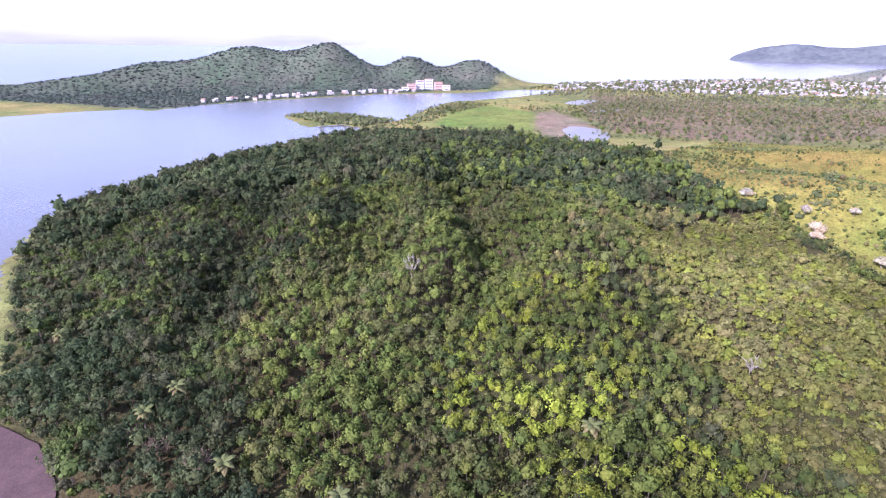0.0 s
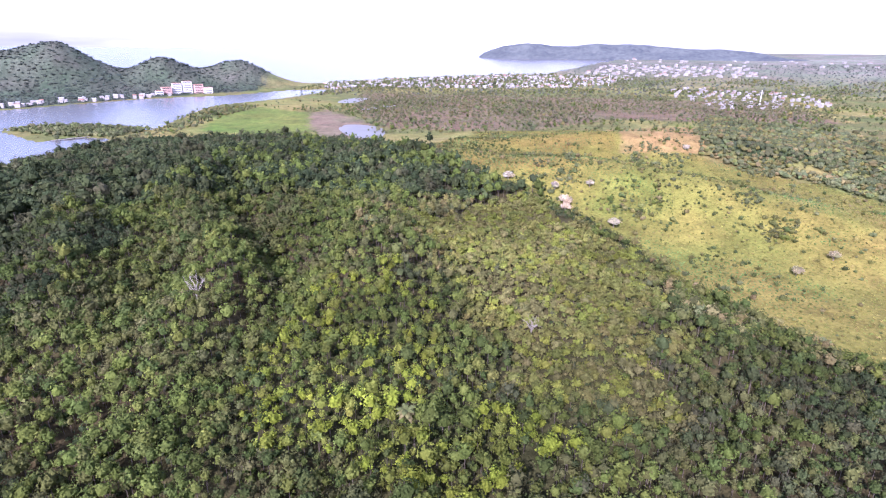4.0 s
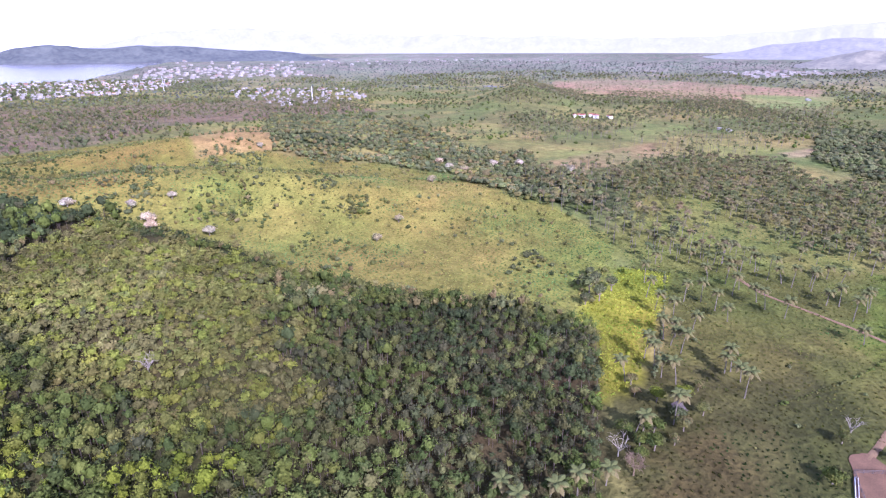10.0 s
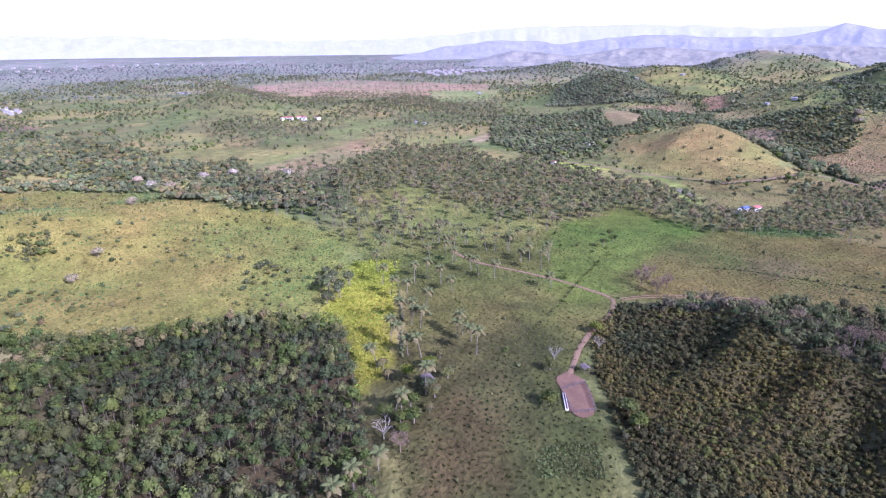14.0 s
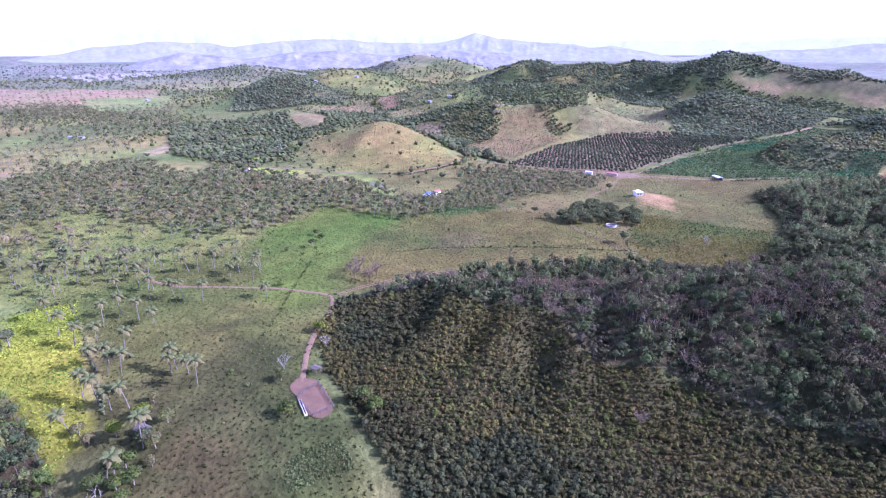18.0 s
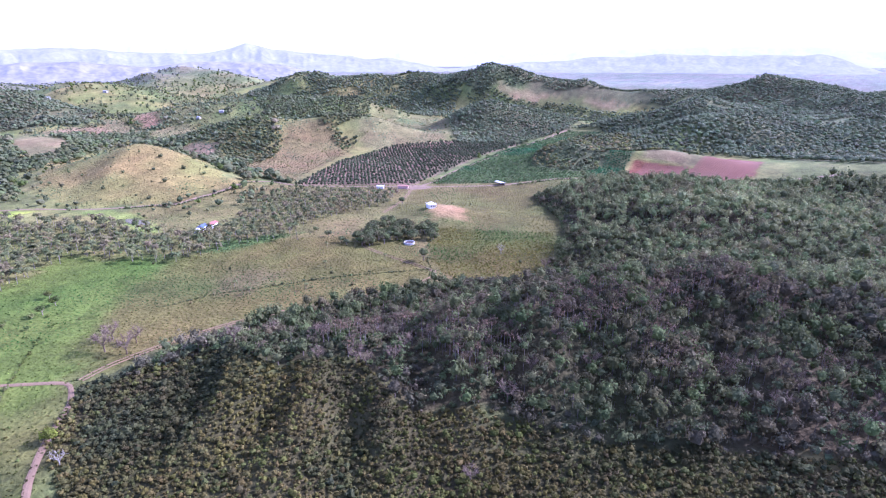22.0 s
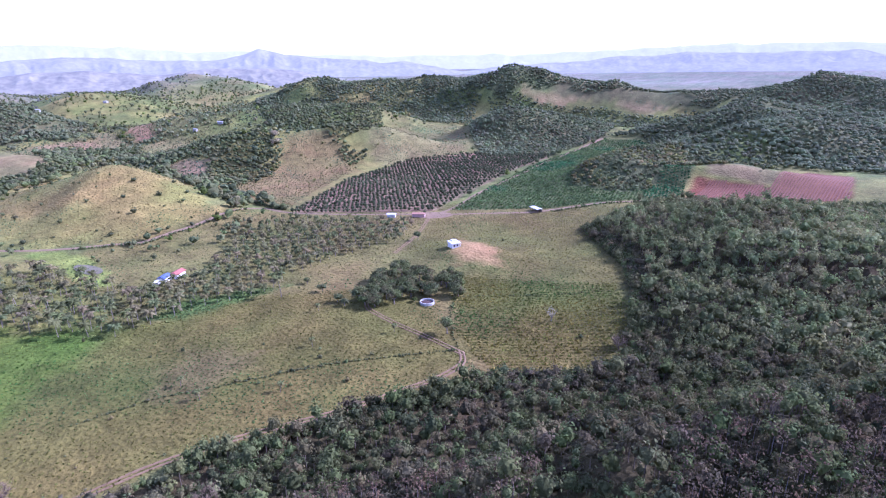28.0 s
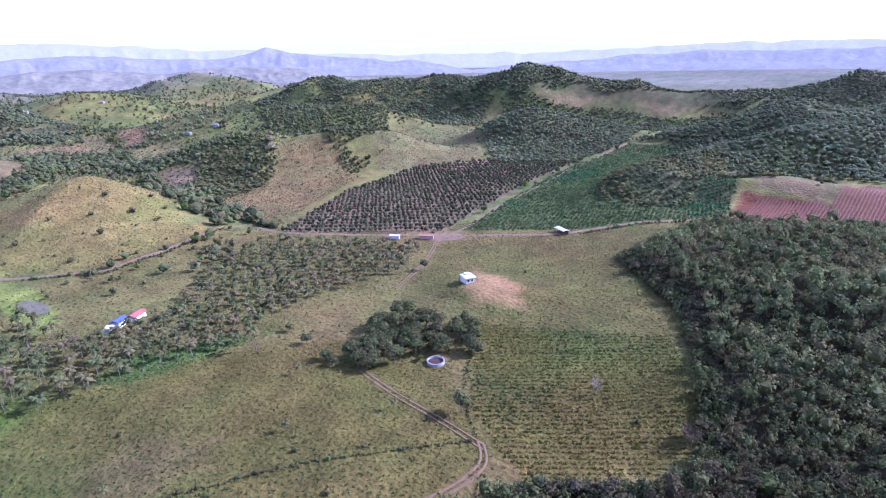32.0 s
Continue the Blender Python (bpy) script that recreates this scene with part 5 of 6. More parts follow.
hedge([(262, 10), (242, -7), (231, -20), (208, -21)], 1.3, (0.3, 0.7), GREENS, "green ditch in the pasture")
hedge([(288, 34), (289, 12), (240, 8), (182, 6)], 1.5, (0.4, 1.0), DARK, "hedge beside the lime strip")
hedge([(461, -226), (432, -256), (437, -296), (452, -343)], 2.2, (0.7, 1.6), DARK, "dark hedge along the road")
hedge([(240, -456), (213, -494), (169, -529), (103, -547), (68, -562)], 2.0, (0.7, 1.5), DARK, "dark hedge between road and forest")
hedge([(470, -352), (509, -345), (560, -372), (640, -395), (720, -410)], 2.6, (1.5, 3.0), DARK, "dark trees along the dry creek")
hedge([(430, -368), (480, -362), (520, -352)], 2.4, (1.5, 2.8), DARK, "dark trees beside the road bend")
# peninsula trees: haze is painted into their blue-grey leaf colours
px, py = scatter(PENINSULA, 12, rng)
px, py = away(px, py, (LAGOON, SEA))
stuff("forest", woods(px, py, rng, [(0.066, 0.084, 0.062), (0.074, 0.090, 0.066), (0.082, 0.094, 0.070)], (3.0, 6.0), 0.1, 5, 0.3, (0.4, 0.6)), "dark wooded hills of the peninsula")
px, py = scatter([(-262, 925), (-240, 905), (-197, 850), (-165, 830), (-120, 808), (-95, 840), (-75, 872), (-190, 955), (-225, 950)], 7, rng)
px, py = away(px, py, (LAGOON,))
stuff("forest", woods(px, py, rng, DARK, (3.0, 5.0), 0.5, 8, 0.3), "dark green mangrove trees on the lagoon spit")
px, py = away(*scatter([(-75, 872), (-44, 952), (12, 1110), (60, 1180), (95, 1150), (20, 1000), (-20, 880), (-60, 800), (-110, 790)], 8, rng), (LAGOON,))
keep = rng.uniform(0, 1, px.size) < 0.55
stuff("thickets", woods(px[keep], py[keep], rng, DARK + OLIVE[:1], (2.2, 4.0), 0.4, 8, 0.3), "grey-green mangrove scrub along the marsh", "bushes")
# furrows of the red field
lines, at = [], 0
for k in range(46):
    a = np.array((165 - k * 2.2, -536 - k * 0.55))
    s = np.linspace(0, 1, 26)[:, None]
    p = a + s * np.array((-14.0, -125.0))
    keep = inside(p[:, 0], p[:, 1], RED_FIELD)
    if keep.sum() > 3:
        p = p[keep]
        z = land(p[:, 0], p[:, 1])
        v = np.concatenate([np.stack([p[:, 0] + d, p[:, 1], z + h], 1) for d, h in ((-0.6, 0.02), (0, 0.26), (0.6, 0.02))])
        n, i = len(p), np.arange(len(p) - 1)
        f = np.concatenate([np.stack([i + q * n, i + 1 + q * n, i + 1 + (q + 1) * n, i + (q + 1) * n], 1) for q in (0, 1)])
        lines.append((v, f, np.tile((0.150, 0.064, 0.038), (len(v), 1))))
arrays = join(lines)
tagged(mesh_object("furrows", arrays[0], arrays[1], material("red_soil", (0.150, 0.064, 0.038), 0.95, vary=0.3, fine=1.5)), "ploughed furrows of reddish soil", "furrows", kind="stuff")


# ---- parts and things ----
def thing(name, x, y, label, category, group="", turn=0.0, z=None):
    ob = new(name)
    ob.matrix_basis = pose(x, y, float(land(np.array([x]), np.array([y]))[0]) if z is None else z, 0, 0, turn)
    return tagged(ob, label, category, group)


def part(name, arrays, mat, parent, label="", colors=None):
    ob = mesh_object(name, arrays[0], arrays[1], mat, arrays[2] if len(arrays) > 2 else colors, smooth=False, parent=parent)
    return tagged(ob, label) if label else ob


BOX = np.array([(0, 1, 3, 2), (4, 6, 7, 5), (0, 4, 5, 1), (2, 3, 7, 6), (0, 2, 6, 4), (1, 5, 7, 3)])


def box(cx, cy, cz, sx, sy, sz, taper=1.0):
    """A block standing on cz; taper narrows its top."""
    v = [(cx + sx / 2 * a * (taper if c else 1), cy + sy / 2 * b * (taper if c else 1), cz + sz * c) for a in (-1, 1) for b in (-1, 1) for c in (0, 1)]
    return np.array(v), BOX[:, ::-1]


def gable(cx, cy, cz, sx, sy, rise_, thick=0.18):
    """A pitched roof with eaves, as a solid shell."""
    prof = [(-sy / 2, 0), (0, rise_), (sy / 2, 0), (sy / 2, thick), (0, rise_ + thick), (-sy / 2, thick)]
    v = np.array([(cx + e * sx / 2, cy + p, cz + q) for e in (-1, 1) for p, q in prof])
    f = [(i, (i + 1) % 6, 6 + (i + 1) % 6, 6 + i) for i in range(6)] + [(0, 5, 4, 1), (1, 4, 3, 2), (6, 7, 10, 11), (7, 8, 9, 10)]
    return v, np.array(f)


def tube(points, radii, sides=6):
    """A bent tapered tube."""
    pts = np.array(points, float)
    n = len(pts)
    d = np.gradient(pts, axis=0)
    d /= np.linalg.norm(d, axis=1, keepdims=True) + 1e-9
    a = np.cross(d, (0.31, 0.17, 0.05) if abs(d[0, 2]) > 0.8 else (0, 0, 1.0))
    a /= np.linalg.norm(a, axis=1, keepdims=True) + 1e-9
    b = np.cross(d, a)
    q = np.arange(sides) * 2 * math.pi / sides
    v = (pts[:, None] + np.array(radii)[:, None, None] * (np.cos(q)[:, None] * a[:, None] + np.sin(q)[:, None] * b[:, None])).reshape(-1, 3)
    i, k = np.meshgrid(np.arange(n - 1), np.arange(sides), indexing="ij")
    f = np.stack([i * sides + k, i * sides + (k + 1) % sides, (i + 1) * sides + (k + 1) % sides, (i + 1) * sides + k], -1).reshape(-1, 4)
    return v, f


def merge(pieces):
    vs, fs, at = [], [], 0
    for v, f in pieces:
        vs.append(v), fs.append(f + at)
        at += len(v)
    return np.concatenate(vs), np.concatenate(fs)


WHITEWASH = material("whitewash", (0.66, 0.64, 0.60), 0.85, vary=0.12, scale=0.4, fine=4)
ROOF_WHITE = material("zinc_sheet", (0.60, 0.59, 0.57), 0.5, vary=0.12, scale=0.5, fine=3)
ROOF_RED = material("red_roof", (0.34, 0.115, 0.085), 0.8, vary=0.25, scale=0.6, fine=4)
ROOF_BLUE = material("blue_sheet", (0.09, 0.12, 0.26), 0.6, vary=0.2, scale=0.5, fine=3)
ROOF_TILE = material("clay_roof", (0.38, 0.20, 0.13), 0.85, vary=0.25, scale=0.5, fine=4)
PINK_WALL = material("pink_render", (0.55, 0.36, 0.30), 0.85, vary=0.15, scale=0.4, fine=4)
TOWN_WALL = material("faded_plaster", (0.36, 0.34, 0.31), 0.85, vary=0.2, scale=0.3, fine=3)
ROOF_GREY = material("grey_roof", (0.34, 0.33, 0.31), 0.7, vary=0.25, scale=0.3, fine=3)
DARK_PANE = material("dark_opening", (0.03, 0.03, 0.035), 0.3, vary=0.2)
CONCRETE = material("concrete", (0.50, 0.49, 0.47), 0.9, vary=0.2, scale=0.7, fine=5)
OLD_RENDER = material("weathered_render", (0.34, 0.33, 0.30), 0.9, vary=0.35, scale=0.8, fine=4)
TIMBER = material("weathered_timber", (0.12, 0.095, 0.08), 0.9, vary=0.3, scale=1, fine=6)
DEAD_WOOD = material("bleached_wood", (0.27, 0.24, 0.19), 0.9, vary=0.2, scale=1, fine=6)
LILAC_WOOD = material("grey_twigs", (0.150, 0.108, 0.066), 0.9, vary=0.25, scale=1, fine=6)


def crown_arrays(r, lift, colors, rng, lobes=7, count=90, size=0.14, squash=0.8):
    d = rng.normal(size=(lobes, 3))
    d /= np.linalg.norm(d, axis=1, keepdims=True)
    d[:, 2] = np.abs(d[:, 2]) * 0.6
    centre = d * r * 0.55 + (0, 0, lift)
    centre[0] = (0, 0, lift + r * 0.3)
    tint = palette(colors, lobes, rng)
    return join([cores(centre, np.full(lobes, r * 0.46), np.full(lobes, squash), 1, tint, rng), clumps(centre, np.full(lobes, r * 0.62), np.full(lobes, squash), count, size, tint, rng)])


def tree(x, y, r, height, colors, label, group="", name="tree", squash=0.8):
    rt = np.random.default_rng(int(abs(x * 13 + y * 7)) + 3)
    ob = thing(name, x, y, label, "tree", group)
    lift = height - r * 0.6
    bend = rt.normal(0, 0.25, 2)
    pieces = [tube([(0, 0, -0.4), (bend[0] * 0.4, bend[1] * 0.4, lift * 0.5), (bend[0], bend[1], lift)], [r * 0.09, r * 0.065, r * 0.045])]
    for q in range(4):
        az = q * 1.57 + rt.uniform(0, 1)
        pieces.append(tube([(bend[0] * 0.5, bend[1] * 0.5, lift * 0.55), (math.cos(az) * r * 0.4, math.sin(az) * r * 0.4, lift * 0.85), (math.cos(az) * r * 0.65, math.sin(az) * r * 0.65, lift + r * 0.1)], [r * 0.05, r * 0.035, r * 0.015], 4))
    part("trunk", merge(pieces), BARK, ob)
    part("crown", crown_arrays(r, lift, colors, rt, squash=squash), LEAF, ob)
    return ob


def bare_tree(x, y, height, mat, label, group="", wide=0.42, twigs=60):
    rt = np.random.default_rng(int(abs(x * 11 + y * 5)) + 5)
    ob = thing("bare_tree", x, y, label, "tree", group)
    part("trunk", tube([(0, 0, -0.3), (0.1 * height * rt.uniform(-1, 1) * 0.5, 0, height * 0.25), (0, 0, height * 0.45)], [height * 0.04, height * 0.032, height * 0.024]), mat, ob)
    for q in range(7):
        fine = []
        az, up = q * 0.9 + rt.uniform(0, 0.6), rt.uniform(0.55, 1.0)
        a = np.array((0, 0, height * rt.uniform(0.2, 0.45)))
        b = np.array((math.cos(az) * height * wide * 0.55, math.sin(az) * height * wide * 0.55, height * (0.35 + 0.35 * up)))
        c = np.array((math.cos(az + 0.3) * height * wide * 0.9, math.sin(az + 0.3) * height * wide * 0.9, height * (0.45 + 0.5 * up)))
        fine.append(tube([a, b, c], [height * 0.018, height * 0.011, height * 0.005], 4))
        for w in range(twigs // 7):
            s = rt.uniform(0.2, 1.0)
            p = b * (1 - s) + c * s
            e = p + rt.normal(0, 0.12, 3) * height + (0, 0, height * 0.07)
            fine.append(tube([p, (p + e) / 2 + rt.normal(0, 0.02, 3) * height, e], [height * 0.008, height * 0.006, height * 0.004], 3))
        part("limb", merge([(v, f) for v, f in fine]), mat, ob)
    return ob


for x, y, r, h, tone in ((156, -5, 2.6, 4.6, 0), (181, -8, 2.0, 3.6, 0), (167, -10, 2.3, 4.0, 0), (143, 6, 2.4, 4.2, 1), (151, 3, 2.8, 5.0, 1), (138, 5, 2.0, 3.4, 1), (148, -3, 1.8, 3.2, 0), (146, 11, 2.6, 4.8, 1), (168, 11, 2.0, 3.6, 0), (175, 13, 2.2, 3.8, 0)):
    tree(x, y, r, h, (OLIVE, GREENS)[tone], ("olive-brown bushy tree around the hut", "green bushy tree around the hut")[tone], "trees around the hut")
PINK = [(0.46, 0.37, 0.23), (0.50, 0.41, 0.27), (0.42, 0.33, 0.21)]
CREAM = [(0.44, 0.38, 0.26), (0.38, 0.34, 0.22), (0.48, 0.42, 0.31)]
PALE = [(0.34, 0.29, 0.16), (0.26, 0.25, 0.12), (0.38, 0.32, 0.19)]
for x, y, r, h, tone, label in ((201, 286, 3.6, 7, PINK, "pink blossoming tree at the forest edge"), (197, 279, 2.6, 5.5, PINK, "small pink blossoming tree at the forest edge"), (206, 306, 2.6, 6, CREAM, "cream blossoming tree at the forest edge"), (226, 295, 2.2, 5, CREAM, "cream blossoming tree in dry grass"),
                                (210, 248, 2.6, 6, CREAM, "cream blossoming tree between forest and grass"), (189, 339, 3.0, 5.5, CREAM, "pale cream blossoming tree above the forest"), (428, 413, 2.8, 5.5, CREAM, "pale blossoming tree by the brown patch"),
                                (260, 169, 2.4, 5, PALE, "greyish blossoming tree on the grass slope"), (291, 172, 2.6, 5, PALE, "half-bloomed tree on the grass slope"), (384, 195, 3.0, 5.5, PALE, "pale tree on the grass ridge"), (508, 191, 3.8, 7, CREAM, "cream tree behind the grass ridge"),
                                (522, 169, 3.4, 7, CREAM, "cream tree over the green dip"), (495, 243, 3.6, 7, PINK, "pinkish tree behind the grass ridge"), (470, 205, 3.4, 7, PALE, "pale tree behind the grass ridge"), (480, 225, 3.2, 6.5, CREAM, "cream tree behind the grass ridge"), (514, 116, 4.0, 7, CREAM, "cream and pink tree by the tan field"),
                                (520, 124, 3.2, 6.5, PINK, "pinkish tree by the tan field"), (592, -490, 4.2, 8, PALE, "pale tree on the wooded knoll"), (604, -496, 4.4, 8, PALE, "greyish tree on the wooded knoll")):
    tree(x, y, r * 1.3, h * 0.85, tone, label, "blossoming trees")
for x, y, r, h in ((246, 42, 4.4, 8), (239, 36, 3.6, 7), (253, 33, 3.4, 6.5), (267, 47, 2.6, 4.5), (259, 42, 3.0, 5.5), (232, 41, 2.8, 5)):
    tree(x, y, r, h, DARK, "dark leafy tree in a clump beside the lime strip", "trees beside the lime strip")
px, py = scatter([(250, -260), (262, -284), (270, -300), (274, -314), (228, -318), (215, -298), (236, -284), (240, -262)], 6.4, rng)
for x, y in zip(px, py):
    tree(float(x), float(y), rng.uniform(3.0, 4.2), rng.uniform(4.4, 6.6), WOOD, "dark rounded tree in the grove by the ring wall", "trees of the grove")
for x, y, r, h, tone, label in ((199, -266, 3.4, 6.5, DARK, "grey-green tree at the pasture corner"), (278, -268, 2.4, 3.6, DARK, "dark bush in the dry field"), (262, -263, 2.6, 3.8, DARK, "dark bush beside the farm track"), (289, -360, 2.8, 5, DARK, "dark tree beside the farm track"),
                                (256, -262, 2.0, 3.2, DARK, "low bush by the grove"), (293, -271, 2.0, 3.0, DARK, "low bush in the dry field"), (170, -47, 2.2, 4, GREENS, "small green tree beside the corral"), (150, -42, 3.0, 4.5, GREENS, "leafy bush by the corral"), (143, -65, 3.2, 5, GREENS, "leafy tree at the corral corner"),
                                (136, -66, 3.0, 4.6, GREENS, "leafy tree at the shrub edge"), (196, -72, 2.6, 4.4, VINE, "yellow-green tree beside the track"), (300, -110, 2.2, 4, GREENS, "tree in the green meadow"), (306, -118, 2.4, 4.2, GREENS, "tree in the green meadow"), (318, -120, 2.0, 3.6, GREENS, "small tree in the green meadow"),
                                (168, 4, 2.6, 5, VINE, "yellow-green tree among the palms"), (160, -3, 2.4, 4.6, DARK, "dark bushy tree among the palms"), (174, -4, 2.6, 4.4, VINE, "olive bushy tree among the palms"), (150, 6, 3.0, 5.5, GREENS, "leafy tree at the forest foot"), (143, 2, 2.6, 5, GREENS, "leafy tree at the forest foot")):
    tree(x, y, r, h, tone, label)
for x, y, h, mat, label in ((136, 11, 6.5, DEAD_WOOD, "bleached dead tree at the forest foot"), (183, -69, 5, DEAD_WOOD, "dead white tree by the track"), (176, -50, 6, DEAD_WOOD, "bare white tree beside the corral"), (241, -109, 8.5, LILAC_WOOD, "bare grey-lilac tree near the track junction"),
                            (232, -113, 7.5, LILAC_WOOD, "bare grey-lilac tree near the track junction"), (249, -116, 7, LILAC_WOOD, "bare grey-lilac tree near the track junction"), (238, -120, 6.5, LILAC_WOOD, "bare grey-lilac tree near the track junction"), (167, -300, 6.5, DEAD_WOOD, "bare grey bush alone in the crop rows"),
                            (134, -290, 6.5, LILAC_WOOD, "bare brownish tree at the forest corner"), (83, -129, 5, LILAC_WOOD, "bare lilac tree among the shrubs"), (-13, 203, 9, DEAD_WOOD, "pale dead tree above the forest"), (98, 153, 7, DEAD_WOOD, "pale dead tree in the scrub"), (-193, 314, 9, DEAD_WOOD, "pale bare tree near the lagoon shore"),
                            (-62, 112, 8, LILAC_WOOD, "bare grey tree by the creek"), (-75, 118, 7, LILAC_WOOD, "bare grey tree by the creek"), (130, 6, 6, LILAC_WOOD, "bare grey tree at the forest foot")):
    bare_tree(x, y, h, mat, label, twigs=300 if mat is LILAC_WOOD else 50)
for k in range(46):
    u = k / 45
    x, y = 190 - 200 * u + rng.normal(0, 8), -137 - 92 * u + rng.normal(0, 11)
    bare_tree(x, y, rng.uniform(4.5, 7.0), LILAC_WOOD, "leafless grey tree standing in the ridge forest", "leafless trees on the ridge", twigs=190)

# coconut palms that stand apart
PALM_BARK = material("palm_bark", (0.17, 0.145, 0.115), 0.9, fine=8)
FROND = leaf_material("palm_frond", 0.2)


def frond_arrays(reach, lift, tone, rt):
    s = np.linspace(0, 1, 6)
    run, up = reach * (s - 0.16 * s * s), reach * (lift * s - (0.55 + 0.25 * lift) * s * s)
    w = 0.8 * np.sin(np.pi * np.clip(0.1 + 0.88 * s, 0, 1))
    v = np.concatenate([np.stack([run, w, up - 0.45 * w], 1), np.stack([run, 0 * w, up], 1), np.stack([run, -w, up - 0.45 * w], 1)])
    i = np.arange(5)
    f = np.concatenate([np.stack([i + q * 6, i + 1 + q * 6, i + 1 + (q + 1) * 6, i + (q + 1) * 6], 1) for q in (0, 1)])
    return v, f, np.tile(tone, (18, 1))


palms = []
for kind in range(5):
    rt = np.random.default_rng(90 + kind)
    h = (9.5, 11, 8.5, 10, 7)[kind]
    ob = new("coconut_palm")
    tagged(ob, "slender coconut palm with drooping faded fronds over pasture", "palm", "palms in the valley")
    lean = rt.normal(0, 0.9, 2)
    part("trunk", tube([(0, 0, -0.3), (lean[0] * 0.3, lean[1] * 0.3, h * 0.4), (lean[0] * 0.7, lean[1] * 0.7, h * 0.75), (lean[0], lean[1], h)], [0.22, 0.15, 0.13, 0.12], 7), PALM_BARK, ob)
    for q in range(15):
        low = q % 3
        tone = ((0.110, 0.125, 0.042), (0.140, 0.135, 0.050), (0.150, 0.128, 0.054))[low]
        fr = part("frond", frond_arrays(rt.uniform(2.9, 3.9), (0.9, 0.45, -0.05)[low], tone, rt), FROND, ob)
        fr.matrix_basis = pose(lean[0], lean[1], h, 0, 0, q * 24 + rt.uniform(-8, 8))
    palms.append(ob)
SPOTS = [(255, 1), (258, -6), (251, -12), (255, -39), (278, -57), (279, -62), (265, -65), (277, -72), (300, -53), (197, -16), (199, -18), (183, -22), (182, -1), (205, -1), (184, 4), (214, 6), (195, 11), (176, 15), (253, 17), (242, -17), (262, -32), (295, -45), (298, -41), (286, -16), (281, -22),
         (284, -8), (272, -19), (269, -29), (294, -53), (243, -65), (283, -74), (329, -83), (336, -16), (296, -17), (193, -21), (163, -4), (158, -2), (218, 2), (290, -252)]
MORE = [(318, -40), (322, -28), (312, -14), (308, 2), (320, 12), (300, 18), (225, -4), (230, 4), (210, 3), (190, 7), (315, -62), (240, 12), (270, 20), (148, 8), (310, -30), (325, 0), (305, -66)]
for k, (x, y) in enumerate(SPOTS + MORE):
    m = pose(x, y, float(land(np.array([float(x)]), np.array([float(y)]))[0]), 0, 0, k * 77)
    if k < 5:
        palms[k].matrix_basis = m
    else:
        copy_thing(palms[k % 5], m)
for k, (x, y) in enumerate([(-77, 141), (-85, 130), (-55, 111), (-140, 179), (-167, 198), (-24, 102), (41, 119), (116, 18), (110, 24), (106, 34), (99, 30), (123, 12)]):
    tagged(copy_thing(palms[(2, 4)[k % 2]], pose(x, y, float(land(np.array([float(x)]), np.array([float(y)]))[0]), 0, 0, k * 50)), "tall coconut palm rising out of the forest canopy", "palm", "palms in the forest")
for k, (x, y) in enumerate([(241, -178), (262, -251), (219, -255), (255, -179), (222, -197), (238, -226)]):
    tagged(copy_thing(palms[4], pose(x, y, float(land(np.array([float(x)]), np.array([float(y)]))[0]), 0, 0, k * 61) @ Matrix.Scale(0.5, 4)), "small young coconut palm standing in the dry field", "palm", "young palms in the dry field")


# ---- houses and works ----
def cottage(x, y, turn, sx, sy, h, wall, roof, label, category="house", group="", pitched=True, name="house", windows=2):
    ob = thing(name, x, y, label, category, group, turn)
    part("wall", box(0, 0, -0.6, sx, sy, h + 0.6), wall, ob)
    part("roof", gable(0, 0, h - 0.05, sx + 0.9, sy + 0.9, sy * 0.22) if pitched else box(0, 0, h, sx + 0.6, sy + 0.6, 0.22), roof, ob)
    part("door", box(0, -sy / 2 - 0.02, 0, 0.95, 0.12, 2.0), DARK_PANE, ob)
    for k in range(windows):
        part("window", box((k - (windows - 1) / 2) * sx / max(windows, 1) * 0.9 + (0.0 if windows % 2 == 0 else sx * 0.28), -sy / 2 - 0.02, 0.95, 1.1, 0.1, 1.1), DARK_PANE, ob)
    return ob


hill_house = thing("house", 254, -350, "small white house with a porch on the bare mound", "house", turn=150)
part("wall", box(0, 0, -0.8, 6.4, 4.6, 3.7), WHITEWASH, hill_house)
part("roof", box(0.2, 0.2, 2.9, 7.4, 6.0, 0.2), ROOF_WHITE, hill_house)
part("parapet", box(-1.8, 0.6, 3.1, 2.6, 2.6, 0.6), WHITEWASH, hill_house)
part("door", box(0.2, 2.32, 0, 0.95, 0.1, 2.0), DARK_PANE, hill_house)
for k in (-2.1, 2.1):
    part("window", box(k, 2.32, 1.0, 1.2, 0.1, 1.1), DARK_PANE, hill_house)
    part("window", box(3.22, k * 0.5, 1.0, 0.1, 0.9, 1.1), DARK_PANE, hill_house)
for k in (-3.2, 0, 3.2):
    part("porch_post", box(k, 3.0, -0.8, 0.16, 0.16, 3.7), WHITEWASH, hill_house)
ring = thing("ring_wall", 225, -286, "round whitewashed ring wall around dark still water", "tank")
q = np.arange(40) * 2 * math.pi / 40
rim = [np.stack([np.cos(q) * r, np.sin(q) * r, np.full(40, z)], 1) for r, z in ((3.5, -0.5), (3.45, 1.2), (3.05, 1.2), (3.05, -0.5))]
i = np.arange(40)
part("wall", (np.concatenate(rim), np.concatenate([np.stack([k * 40 + i, k * 40 + (i + 1) % 40, ((k + 1) % 4) * 40 + (i + 1) % 40, ((k + 1) % 4) * 40 + i], 1)[:, ::-1] for k in range(4)])), OLD_RENDER, ring)
